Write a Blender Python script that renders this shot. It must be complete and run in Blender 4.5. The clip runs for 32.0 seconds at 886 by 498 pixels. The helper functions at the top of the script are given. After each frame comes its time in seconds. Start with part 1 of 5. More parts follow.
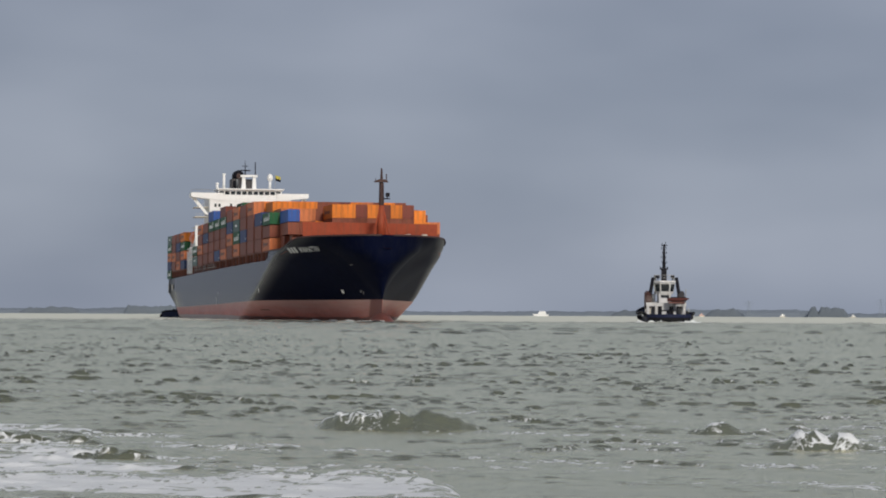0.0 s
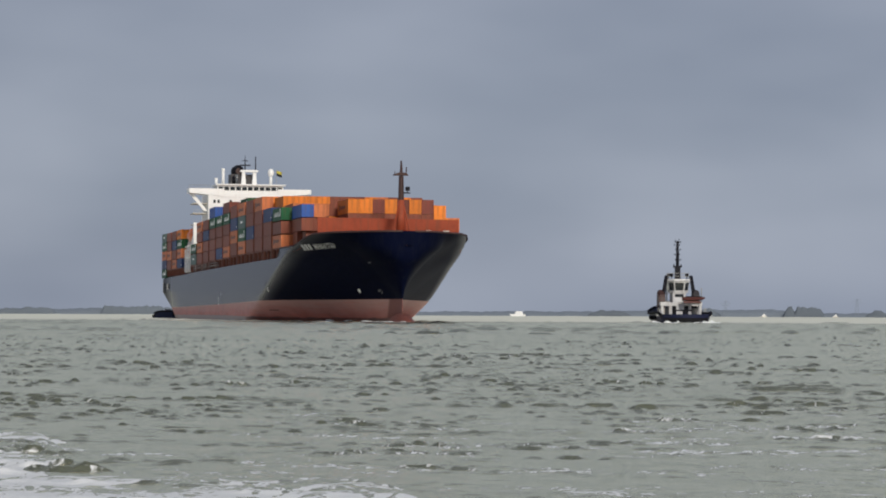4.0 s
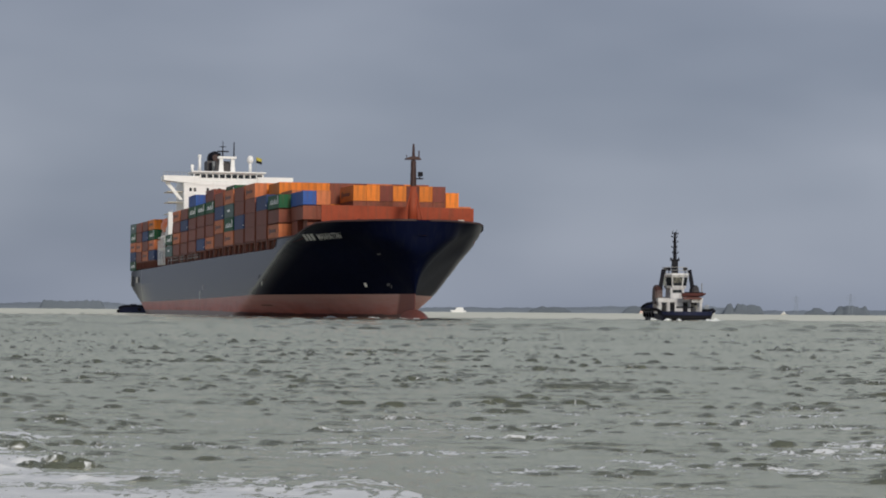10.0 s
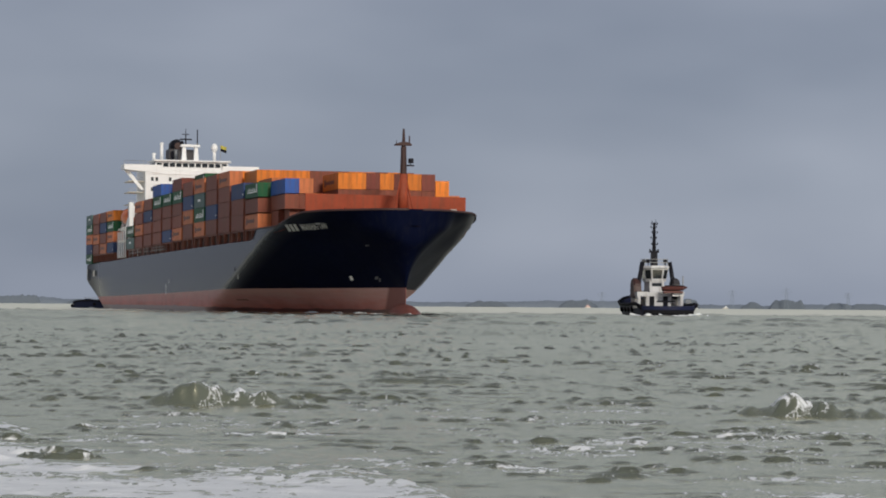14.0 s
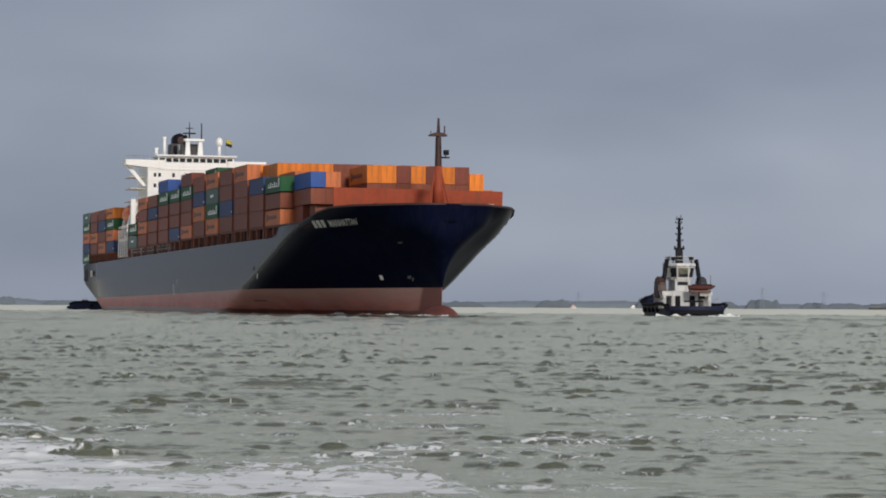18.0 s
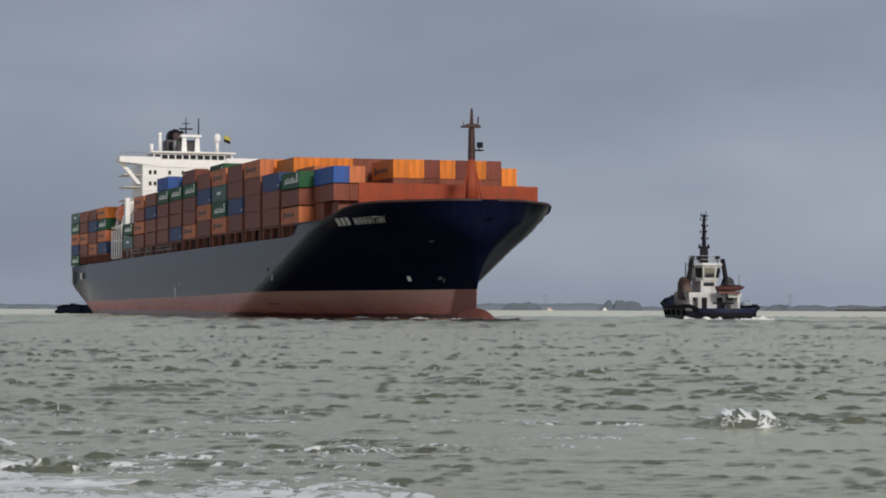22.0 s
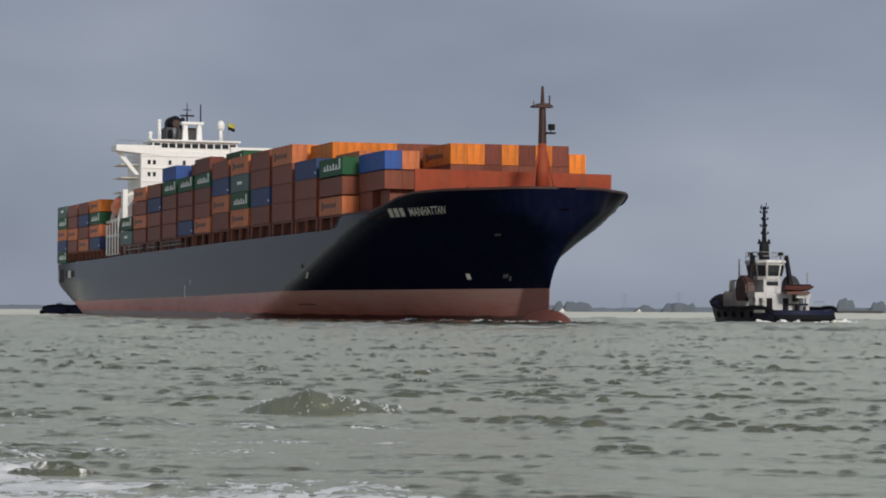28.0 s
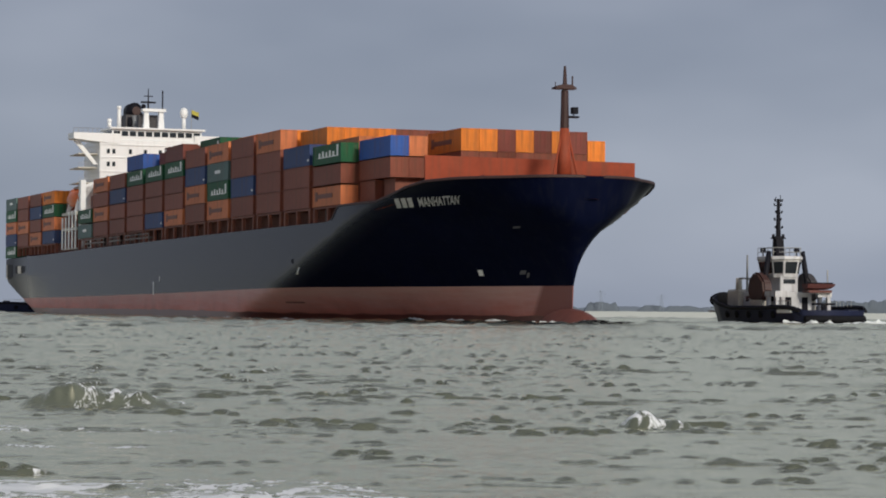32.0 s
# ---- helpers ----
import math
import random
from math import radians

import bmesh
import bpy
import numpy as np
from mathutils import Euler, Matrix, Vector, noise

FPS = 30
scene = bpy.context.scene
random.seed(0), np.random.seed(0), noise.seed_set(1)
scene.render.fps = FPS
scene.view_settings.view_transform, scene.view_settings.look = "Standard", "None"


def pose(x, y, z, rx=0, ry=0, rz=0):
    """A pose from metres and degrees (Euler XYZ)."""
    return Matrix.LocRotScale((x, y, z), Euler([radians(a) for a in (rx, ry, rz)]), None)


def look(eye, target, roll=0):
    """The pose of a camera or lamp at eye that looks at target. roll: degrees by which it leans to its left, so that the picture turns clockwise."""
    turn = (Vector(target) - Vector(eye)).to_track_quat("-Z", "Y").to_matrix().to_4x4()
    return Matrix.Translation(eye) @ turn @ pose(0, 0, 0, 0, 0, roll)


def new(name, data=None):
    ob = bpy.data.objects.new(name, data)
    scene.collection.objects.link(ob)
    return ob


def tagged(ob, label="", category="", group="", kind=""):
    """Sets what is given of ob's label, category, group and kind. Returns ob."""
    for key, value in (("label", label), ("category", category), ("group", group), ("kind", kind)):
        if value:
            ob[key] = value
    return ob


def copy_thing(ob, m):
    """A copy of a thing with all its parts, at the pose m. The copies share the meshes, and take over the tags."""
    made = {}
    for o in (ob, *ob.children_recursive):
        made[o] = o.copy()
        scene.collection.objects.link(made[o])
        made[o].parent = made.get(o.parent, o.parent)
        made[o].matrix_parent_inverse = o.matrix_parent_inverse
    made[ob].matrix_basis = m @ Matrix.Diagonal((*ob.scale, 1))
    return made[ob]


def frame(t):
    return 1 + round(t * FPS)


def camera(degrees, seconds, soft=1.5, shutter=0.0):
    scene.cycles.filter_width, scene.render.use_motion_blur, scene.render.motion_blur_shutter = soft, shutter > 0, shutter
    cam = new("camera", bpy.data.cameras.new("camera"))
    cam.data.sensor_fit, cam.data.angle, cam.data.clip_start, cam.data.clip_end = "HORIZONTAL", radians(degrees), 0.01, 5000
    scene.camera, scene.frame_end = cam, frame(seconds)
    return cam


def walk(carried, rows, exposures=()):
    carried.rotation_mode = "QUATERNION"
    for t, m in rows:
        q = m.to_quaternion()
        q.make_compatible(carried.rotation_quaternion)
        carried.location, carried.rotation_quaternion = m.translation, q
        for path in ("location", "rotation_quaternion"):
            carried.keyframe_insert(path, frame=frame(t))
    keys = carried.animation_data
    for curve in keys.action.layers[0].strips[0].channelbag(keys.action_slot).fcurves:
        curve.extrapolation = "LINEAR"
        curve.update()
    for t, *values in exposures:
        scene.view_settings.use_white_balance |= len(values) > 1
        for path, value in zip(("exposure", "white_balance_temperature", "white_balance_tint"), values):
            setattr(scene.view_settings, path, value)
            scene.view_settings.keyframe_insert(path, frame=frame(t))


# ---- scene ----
import colorsys
EYE = (0.0, 0.0, 1.573)
cam = camera(20.589, 32.0, soft=1.9)


def aim(az, up, roll):
    """Camera pose at the fixed eye: azimuth to the right of +y, tilt and roll in degrees."""
    a, e = radians(az), radians(up)
    way = Vector((math.sin(a) * math.cos(e), math.cos(a) * math.cos(e), math.sin(e)))
    return look(EYE, Vector(EYE) + 100 * way, roll)


walk(cam, [
    (0, aim(-8.552, 1.525, 0.30)), (0.5, aim(-8.541, 1.554, 0.14)), (1, aim(-8.451, 1.542, 0.11)), (1.5, aim(-8.397, 1.605, 0.09)),
    (2, aim(-8.370, 1.620, 0.15)), (2.5, aim(-8.419, 1.535, 0.25)), (4.5, aim(-7.889, 1.540, 0.30)), (5, aim(-7.900, 1.601, 0.41)),
    (5.5, aim(-7.922, 1.584, 0.34)), (6, aim(-7.710, 1.560, 0.32)), (6.5, aim(-7.440, 1.460, 0.32)), (7, aim(-7.244, 1.277, 0.35)),
    (7.5, aim(-7.082, 1.237, 0.37)), (8, aim(-6.962, 1.390, 0.41)), (8.5, aim(-6.975, 1.428, 0.42)), (9, aim(-6.949, 1.405, 0.42)),
    (9.5, aim(-6.747, 1.437, 0.48)), (10, aim(-6.619, 1.442, 0.49)), (10.5, aim(-6.144, 1.574, 0.50)), (11, aim(-5.420, 1.479, 0.44)),
    (11.5, aim(-5.131, 1.484, 0.49)), (12, aim(-5.006, 1.341, 0.49)), (12.5, aim(-5.160, 1.362, 0.47)), (13, aim(-5.053, 1.335, 0.42)),
    (13.5, aim(-5.074, 1.311, 0.47)), (14, aim(-5.141, 1.321, 0.45)), (14.5, aim(-5.121, 1.295, 0.41)), (16.5, aim(-4.874, 1.252, 0.35)),
    (17, aim(-4.790, 1.315, 0.39)), (17.5, aim(-4.776, 1.280, 0.33)), (18, aim(-4.579, 1.334, 0.31)), (18.5, aim(-4.366, 1.322, 0.28)),
    (19, aim(-4.126, 1.161, 0.30)), (19.5, aim(-4.226, 1.192, 0.19)), (20, aim(-4.025, 1.340, 0.18)), (20.5, aim(-4.029, 1.290, 0.19)),
    (21, aim(-4.090, 1.395, 0.25)), (21.5, aim(-4.007, 1.372, 0.17)), (22, aim(-3.800, 1.402, 0.16)), (22.5, aim(-3.514, 1.270, 0.17)),
    (23, aim(-3.415, 1.358, 0.22)), (23.5, aim(-3.538, 1.323, 0.16)), (24, aim(-3.679, 1.072, 0.06)), (24.5, aim(-3.379, 1.356, 0.05)),
    (25, aim(-3.264, 1.709, 0.01)), (25.5, aim(-3.235, 1.482, 0.08)), (27.5, aim(-2.660, 1.551, 0.26)), (28, aim(-2.641, 1.426, 0.27)),
    (28.5, aim(-2.423, 1.401, 0.38)), (29, aim(-2.139, 1.403, 0.37)), (29.5, aim(-1.509, 1.315, 0.40)), (30, aim(-1.133, 1.042, 0.35)),
    (30.5, aim(-0.854, 1.221, 0.50)), (31, aim(-0.838, 1.404, 0.50)), (31.5, aim(-0.998, 1.405, 0.48)), (32, aim(-0.831, 1.401, 0.43)),
], exposures=[(0, 0.03), (2, 0.04), (5, 0.09), (8, 0.07), (9, 0.02), (10, -0.05), (11, -0.02), (13, -0.03), (14, 0.0), (17, 0.04), (20, 0.02), (25, -0.02), (29, 0.0), (31, 0.02), (32, 0.07)])

# ---- light ----
SUN_AZ, SUN_EL = 154.0, 31.0
world = bpy.data.worlds.new("overcast_sky")
scene.world = world
world.use_nodes = True


def sky_nodes():
    nt = world.node_tree
    N, L = nt.nodes, nt.links
    N.clear()
    out = N.new("ShaderNodeOutputWorld")
    bg = N.new("ShaderNodeBackground")
    sky = N.new("ShaderNodeTexSky")
    sky.sky_type = "NISHITA"
    sky.sun_disc = False
    sky.sun_elevation = radians(SUN_EL)
    sky.sun_rotation = radians(SUN_AZ)
    sky.air_density, sky.dust_density = 1.0, 2.0
    gain = N.new("ShaderNodeMix")
    gain.data_type, gain.blend_type = "RGBA", "MULTIPLY"
    gain.inputs[0].default_value = 1.0
    gain.inputs[7].default_value = (0.055, 0.055, 0.055, 1)
    L.new(sky.outputs[0], gain.inputs[6])
    tc = N.new("ShaderNodeTexCoord")
    mp = N.new("ShaderNodeMapping")
    mp.inputs["Scale"].default_value = (1.0, 1.0, 2.6)
    L.new(tc.outputs["Generated"], mp.inputs[0])
    n1 = N.new("ShaderNodeTexNoise")
    n1.inputs["Scale"].default_value = 5.2
    n1.inputs["Detail"].default_value = 3.5
    n1.inputs["Roughness"].default_value = 0.42
    L.new(mp.outputs[0], n1.inputs["Vector"])
    ramp = N.new("ShaderNodeValToRGB")
    e = ramp.color_ramp.elements
    e[0].position, e[0].color = 0.32, (0.251, 0.290, 0.373, 1)
    e[1].position, e[1].color = 0.64, (0.366, 0.406, 0.493, 1)
    L.new(n1.outputs[0], ramp.inputs[0])
    # a little paler towards the horizon, darker cloud overhead
    sep = N.new("ShaderNodeSeparateXYZ")
    L.new(tc.outputs["Generated"], sep.inputs[0])
    hz = N.new("ShaderNodeValToRGB")
    h = hz.color_ramp.elements
    h[0].position, h[0].color = 0.0, (0.96, 0.96, 0.97, 1)
    h[1].position, h[1].color = 0.13, (0.86, 0.86, 0.88, 1)
    h2 = h.new(0.045)
    h2.color = (1.0, 1.0, 1.0, 1)
    h3 = h.new(0.24)
    h3.color = (1.12, 1.12, 1.10, 1)
    h4 = h.new(0.42)
    h4.color = (1.0, 1.0, 1.0, 1)
    h5 = h.new(0.7)
    h5.color = (0.6, 0.6, 0.62, 1)
    L.new(sep.outputs[2], hz.inputs[0])
    mul = N.new("ShaderNodeMix")
    mul.data_type, mul.blend_type = "RGBA", "MULTIPLY"
    mul.inputs[0].default_value = 1.0
    L.new(ramp.outputs[0], mul.inputs[6])
    L.new(hz.outputs[0], mul.inputs[7])
    # the cloud is thinner towards the sun's side
    side = N.new("ShaderNodeMath")
    side.operation = "MULTIPLY_ADD"
    side.inputs[1].default_value, side.inputs[2].default_value = 0.18, 0.99
    L.new(sep.outputs[0], side.inputs[0])
    thin = N.new("ShaderNodeMix")
    thin.data_type, thin.blend_type = "RGBA", "MULTIPLY"
    thin.inputs[0].default_value = 1.0
    L.new(mul.outputs[2], thin.inputs[6])
    L.new(side.outputs[0], thin.inputs[7])
    mix = N.new("ShaderNodeMix")
    mix.data_type = "RGBA"
    mix.inputs[0].default_value = 0.9
    L.new(gain.outputs[2], mix.inputs[6])
    L.new(thin.outputs[2], mix.inputs[7])
    L.new(mix.outputs[2], bg.inputs[0])
    bg.inputs[1].default_value = 1.0
    L.new(bg.outputs[0], out.inputs[0])


sky_nodes()
sun_data = bpy.data.lights.new("sun", "SUN")
sun_data.energy, sun_data.angle, sun_data.color = 2.3, radians(12), (1.0, 0.93, 0.82)
sun = new("sun", sun_data)
_a, _e = radians(SUN_AZ), radians(SUN_EL)
sun.matrix_world = look((math.sin(_a) * math.cos(_e) * 900, math.cos(_a) * math.cos(_e) * 900, math.sin(_e) * 900), (0, 0, 0))


# ---- materials ----
def surface(name, col, rough=0.55, var=0.18, scale=1.5, bump=0.0, bscale=8.0, metal=0.0, streak=0.0, dirt=None, spec=0.5, coat=0.0, pieces=0.0, ior=1.5):
    """Painted or raw surface: base colour with two scales of variation, optional vertical streaks of dirt and fine relief."""
    m = bpy.data.materials.new(name)
    m.use_nodes = True
    N, L = m.node_tree.nodes, m.node_tree.links
    b = N["Principled BSDF"]
    b.inputs["Roughness"].default_value = rough
    b.inputs["Metallic"].default_value = metal
    b.inputs["IOR"].default_value = ior
    b.inputs["Specular IOR Level"].default_value = spec
    b.inputs["Coat Weight"].default_value = coat
    b.inputs["Coat Roughness"].default_value = 0.12
    tc = N.new("ShaderNodeTexCoord")
    n1 = N.new("ShaderNodeTexNoise")
    n1.inputs["Scale"].default_value = scale * 0.15
    n1.inputs["Detail"].default_value = 2
    n2 = N.new("ShaderNodeTexNoise")
    n2.inputs["Scale"].default_value = scale
    n2.inputs["Detail"].default_value = 6
    for n in (n1, n2):
        L.new(tc.outputs["Object"], n.inputs["Vector"])
    add = N.new("ShaderNodeMath")
    add.operation = "ADD"
    L.new(n1.outputs[0], add.inputs[0])
    L.new(n2.outputs[0], add.inputs[1])
    rng = N.new("ShaderNodeMapRange")
    rng.inputs[1].default_value, rng.inputs[2].default_value = 0.55, 1.45
    rng.inputs[3].default_value, rng.inputs[4].default_value = 1 - var, 1 + var
    L.new(add.outputs[0], rng.inputs[0])
    val = rng.outputs[0]
    if pieces:
        info = N.new("ShaderNodeObjectInfo")
        r2 = N.new("ShaderNodeMapRange")
        r2.inputs[3].default_value, r2.inputs[4].default_value = 1 - pieces, 1 + pieces
        L.new(info.outputs["Random"], r2.inputs[0])
        mm = N.new("ShaderNodeMath")
        mm.operation = "MULTIPLY"
        L.new(val, mm.inputs[0])
        L.new(r2.outputs[0], mm.inputs[1])
        val = mm.outputs[0]
    mul = N.new("ShaderNodeMix")
    mul.data_type, mul.blend_type = "RGBA", "MULTIPLY"
    mul.inputs[0].default_value = 1
    mul.inputs[6].default_value = (*col, 1)
    L.new(val, mul.inputs[7])
    colour = mul.outputs[2]
    if streak:
        mp = N.new("ShaderNodeMapping")
        mp.inputs["Scale"].default_value = (0.9, 0.9, 0.07)
        L.new(tc.outputs["Object"], mp.inputs[0])
        n3 = N.new("ShaderNodeTexNoise")
        n3.inputs["Scale"].default_value = 1.6
        n3.inputs["Detail"].default_value = 5
        L.new(mp.outputs[0], n3.inputs["Vector"])
        r3 = N.new("ShaderNodeMapRange")
        r3.inputs[1].default_value, r3.inputs[2].default_value = 0.5, 0.72
        r3.inputs[3].default_value, r3.inputs[4].default_value = 0.0, streak
        L.new(n3.outputs[0], r3.inputs[0])
        mx = N.new("ShaderNodeMix")
        mx.data_type = "RGBA"
        mx.inputs[7].default_value = (*(dirt or (0.12, 0.07, 0.045)), 1)
        L.new(r3.outputs[0], mx.inputs[0])
        L.new(colour, mx.inputs[6])
        colour = mx.outputs[2]
    L.new(colour, b.inputs["Base Color"])
    if bump:
        bp = N.new("ShaderNodeBump")
        bp.inputs["Strength"].default_value = bump
        bp.inputs["Distance"].default_value = 0.05
        n4 = N.new("ShaderNodeTexNoise")
        n4.inputs["Scale"].default_value = bscale
        n4.inputs["Detail"].default_value = 4
        L.new(tc.outputs["Object"], n4.inputs["Vector"])
        L.new(n4.outputs[0], bp.inputs["Height"])
        L.new(bp.outputs[0], b.inputs["Normal"])
    return m


def corrugated(name, col, rough=0.55):
    """Container steel: pressed upright ribs along both sides and ends, faded paint, rust streaks."""
    m = surface(name, col, rough, var=0.16, scale=0.9, streak=0.42, pieces=0.16, spec=0.2)
    N, L = m.node_tree.nodes, m.node_tree.links
    b = N["Principled BSDF"]
    tc = N.new("ShaderNodeTexCoord")
    sep = N.new("ShaderNodeSeparateXYZ")
    L.new(tc.outputs["Object"], sep.inputs[0])
    ad = N.new("ShaderNodeMath")
    ad.operation = "ADD"
    L.new(sep.outputs[0], ad.inputs[0])
    L.new(sep.outputs[1], ad.inputs[1])
    ml = N.new("ShaderNodeMath")
    ml.operation = "MULTIPLY"
    ml.inputs[1].default_value = 2 * math.pi / 0.28
    L.new(ad.outputs[0], ml.inputs[0])
    sn = N.new("ShaderNodeMath")
    sn.operation = "SINE"
    L.new(ml.outputs[0], sn.inputs[0])
    bp = N.new("ShaderNodeBump")
    bp.inputs["Strength"].default_value = 0.13
    bp.inputs["Distance"].default_value = 0.02
    L.new(sn.outputs[0], bp.inputs["Height"])
    L.new(bp.outputs[0], b.inputs["Normal"])
    return m


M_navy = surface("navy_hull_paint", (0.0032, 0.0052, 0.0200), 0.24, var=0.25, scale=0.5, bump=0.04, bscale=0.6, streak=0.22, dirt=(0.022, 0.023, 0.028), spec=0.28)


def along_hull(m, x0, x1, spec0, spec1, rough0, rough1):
    """Gloss that changes along the ship, placed to put in its reflections: shiny on the flat side aft of a raked line
    at x0, matt forward of x1 and at the stern.
    """
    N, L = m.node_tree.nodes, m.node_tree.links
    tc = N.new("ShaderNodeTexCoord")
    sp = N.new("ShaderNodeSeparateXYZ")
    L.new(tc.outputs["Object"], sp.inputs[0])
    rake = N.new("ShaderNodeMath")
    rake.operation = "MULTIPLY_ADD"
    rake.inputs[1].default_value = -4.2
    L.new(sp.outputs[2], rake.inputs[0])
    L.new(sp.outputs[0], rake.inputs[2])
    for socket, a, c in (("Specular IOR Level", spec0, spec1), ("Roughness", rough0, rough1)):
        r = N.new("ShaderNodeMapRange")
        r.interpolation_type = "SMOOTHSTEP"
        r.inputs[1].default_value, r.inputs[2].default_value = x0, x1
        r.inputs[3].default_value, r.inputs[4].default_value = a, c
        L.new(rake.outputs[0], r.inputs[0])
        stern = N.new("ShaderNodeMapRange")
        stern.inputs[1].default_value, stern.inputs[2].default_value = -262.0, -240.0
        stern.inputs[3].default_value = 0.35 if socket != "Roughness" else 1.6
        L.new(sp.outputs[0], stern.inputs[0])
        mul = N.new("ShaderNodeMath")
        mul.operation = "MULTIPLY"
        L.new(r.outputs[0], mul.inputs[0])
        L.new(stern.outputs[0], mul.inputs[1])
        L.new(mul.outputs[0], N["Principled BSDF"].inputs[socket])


def bleached(m, pale, z0, z1, amount):
    """Bleached, salt-stained upper part of a paint band, broken up by noise."""
    N, L = m.node_tree.nodes, m.node_tree.links
    s = N["Principled BSDF"].inputs["Base Color"]
    old = s.links[0].from_socket
    tc = N.new("ShaderNodeTexCoord")
    sp = N.new("ShaderNodeSeparateXYZ")
    L.new(tc.outputs["Object"], sp.inputs[0])
    mp = N.new("ShaderNodeMapping")
    mp.inputs["Scale"].default_value = (0.05, 0.05, 0.5)
    L.new(tc.outputs["Object"], mp.inputs[0])
    n = N.new("ShaderNodeTexNoise")
    n.inputs["Scale"].default_value = 2.2
    n.inputs["Detail"].default_value = 6
    n.inputs["Roughness"].default_value = 0.65
    L.new(mp.outputs[0], n.inputs["Vector"])
    ad = N.new("ShaderNodeMath")
    ad.operation = "MULTIPLY_ADD"
    ad.inputs[1].default_value = 5.0
    L.new(n.outputs[0], ad.inputs[0])
    L.new(sp.outputs[2], ad.inputs[2])
    r = N.new("ShaderNodeMapRange")
    r.inputs[1].default_value, r.inputs[2].default_value = z0 + 2.5, z1 + 2.5
    r.inputs[4].default_value = amount
    L.new(ad.outputs[0], r.inputs[0])
    mx = N.new("ShaderNodeMix")
    mx.data_type = "RGBA"
    mx.inputs[7].default_value = (*pale, 1)
    L.new(r.outputs[0], mx.inputs[0])
    L.new(old, mx.inputs[6])
    L.new(mx.outputs[2], s)


# gloss by place: sky reflection put on the flank, kept off bow and stern
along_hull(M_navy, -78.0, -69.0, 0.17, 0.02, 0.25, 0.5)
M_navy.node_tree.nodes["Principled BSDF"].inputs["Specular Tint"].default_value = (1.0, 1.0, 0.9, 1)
M_red = surface("red_antifouling", (0.52, 0.175, 0.14), 0.6, var=0.3, scale=0.3, bump=0.05, bscale=2, streak=0.12, dirt=(0.50, 0.30, 0.26))
bleached(M_red, (0.56, 0.36, 0.33), 0.8, 4.2, 0.75)


def fresh_forefoot(m, col, x0, x1):
    """A newer, redder coat forward of x1."""
    N, L = m.node_tree.nodes, m.node_tree.links
    sock = N["Principled BSDF"].inputs["Base Color"]
    old = sock.links[0].from_socket
    tc = N.new("ShaderNodeTexCoord")
    sp = N.new("ShaderNodeSeparateXYZ")
    L.new(tc.outputs["Object"], sp.inputs[0])
    lean = N.new("ShaderNodeMath")
    lean.operation = "MULTIPLY_ADD"
    lean.inputs[1].default_value = -0.9
    L.new(sp.outputs[2], lean.inputs[0])
    L.new(sp.outputs[0], lean.inputs[2])
    r = N.new("ShaderNodeMapRange")
    r.inputs[1].default_value, r.inputs[2].default_value = x0, x1
    r.inputs[4].default_value = 0.85
    L.new(lean.outputs[0], r.inputs[0])
    mx = N.new("ShaderNodeMix")
    mx.data_type = "RGBA"
    mx.inputs[7].default_value = (*col, 1)
    L.new(r.outputs[0], mx.inputs[0])
    L.new(old, mx.inputs[6])
    L.new(mx.outputs[2], sock)


fresh_forefoot(M_red, (0.20, 0.058, 0.045), -7.2, -6.2)
M_bulb = surface("red_bulb_paint", (0.165, 0.058, 0.048), 0.55, var=0.3, scale=0.7, bump=0.05, bscale=2)
M_wet = surface("wet_red_antifouling", (0.13, 0.028, 0.020), 0.3, var=0.3, scale=0.8, bump=0.05, bscale=2)
M_deckred = surface("oxide_red_deck_paint", (0.32, 0.062, 0.028), 0.6, var=0.25, scale=1.0, bump=0.05, streak=0.4, spec=0.2)
M_white = surface("white_ship_paint", (0.87, 0.87, 0.86), 0.45, var=0.04, scale=0.8, streak=0.10, dirt=(0.5, 0.42, 0.33))
M_tugwhite = surface("salt_stained_white_paint", (0.60, 0.60, 0.61), 0.5, var=0.12, scale=1.5, streak=0.45, dirt=(0.22, 0.17, 0.15))
M_cream = surface("weathered_cream_paint", (0.62, 0.58, 0.50), 0.5, var=0.12, scale=1.0, streak=0.3, dirt=(0.35, 0.25, 0.18))
M_glass = surface("dark_window_glass", (0.02, 0.025, 0.03), 0.08, var=0.1, scale=2, coat=0.1, spec=0.35)
M_black = surface("black_paint", (0.009, 0.009, 0.014), 0.6, var=0.3, scale=2, bump=0.05, spec=0.15)
M_soot_shade = surface("soot_and_shade_paint", (0.05, 0.045, 0.048), 0.6, var=0.35, scale=1.2)
M_rubber = surface("black_rubber", (0.011, 0.011, 0.013), 0.85, var=0.35, scale=5, bump=0.3, spec=0.15)
M_mast = surface("dark_rust_red_mast_paint", (0.045, 0.018, 0.016), 0.65, var=0.3, scale=2, bump=0.05)
M_lash = surface("rusty_lashing_steel", (0.19, 0.06, 0.035), 0.65, var=0.35, scale=1.4, bump=0.1)
M_steel = surface("galvanised_steel", (0.38, 0.38, 0.37), 0.45, var=0.2, scale=3, metal=0.6)
M_weathered = surface("weathered_grey_paint", (0.20, 0.17, 0.16), 0.6, var=0.25, scale=1.2, streak=0.3)
M_orange = corrugated("orange_container_paint", (0.74, 0.22, 0.035))
M_tan = corrugated("faded_orange_container_paint", (0.60, 0.190, 0.078))
M_brown = corrugated("red_brown_container_paint", (0.235, 0.072, 0.046))
M_maroon = corrugated("maroon_container_paint", (0.19, 0.052, 0.040))
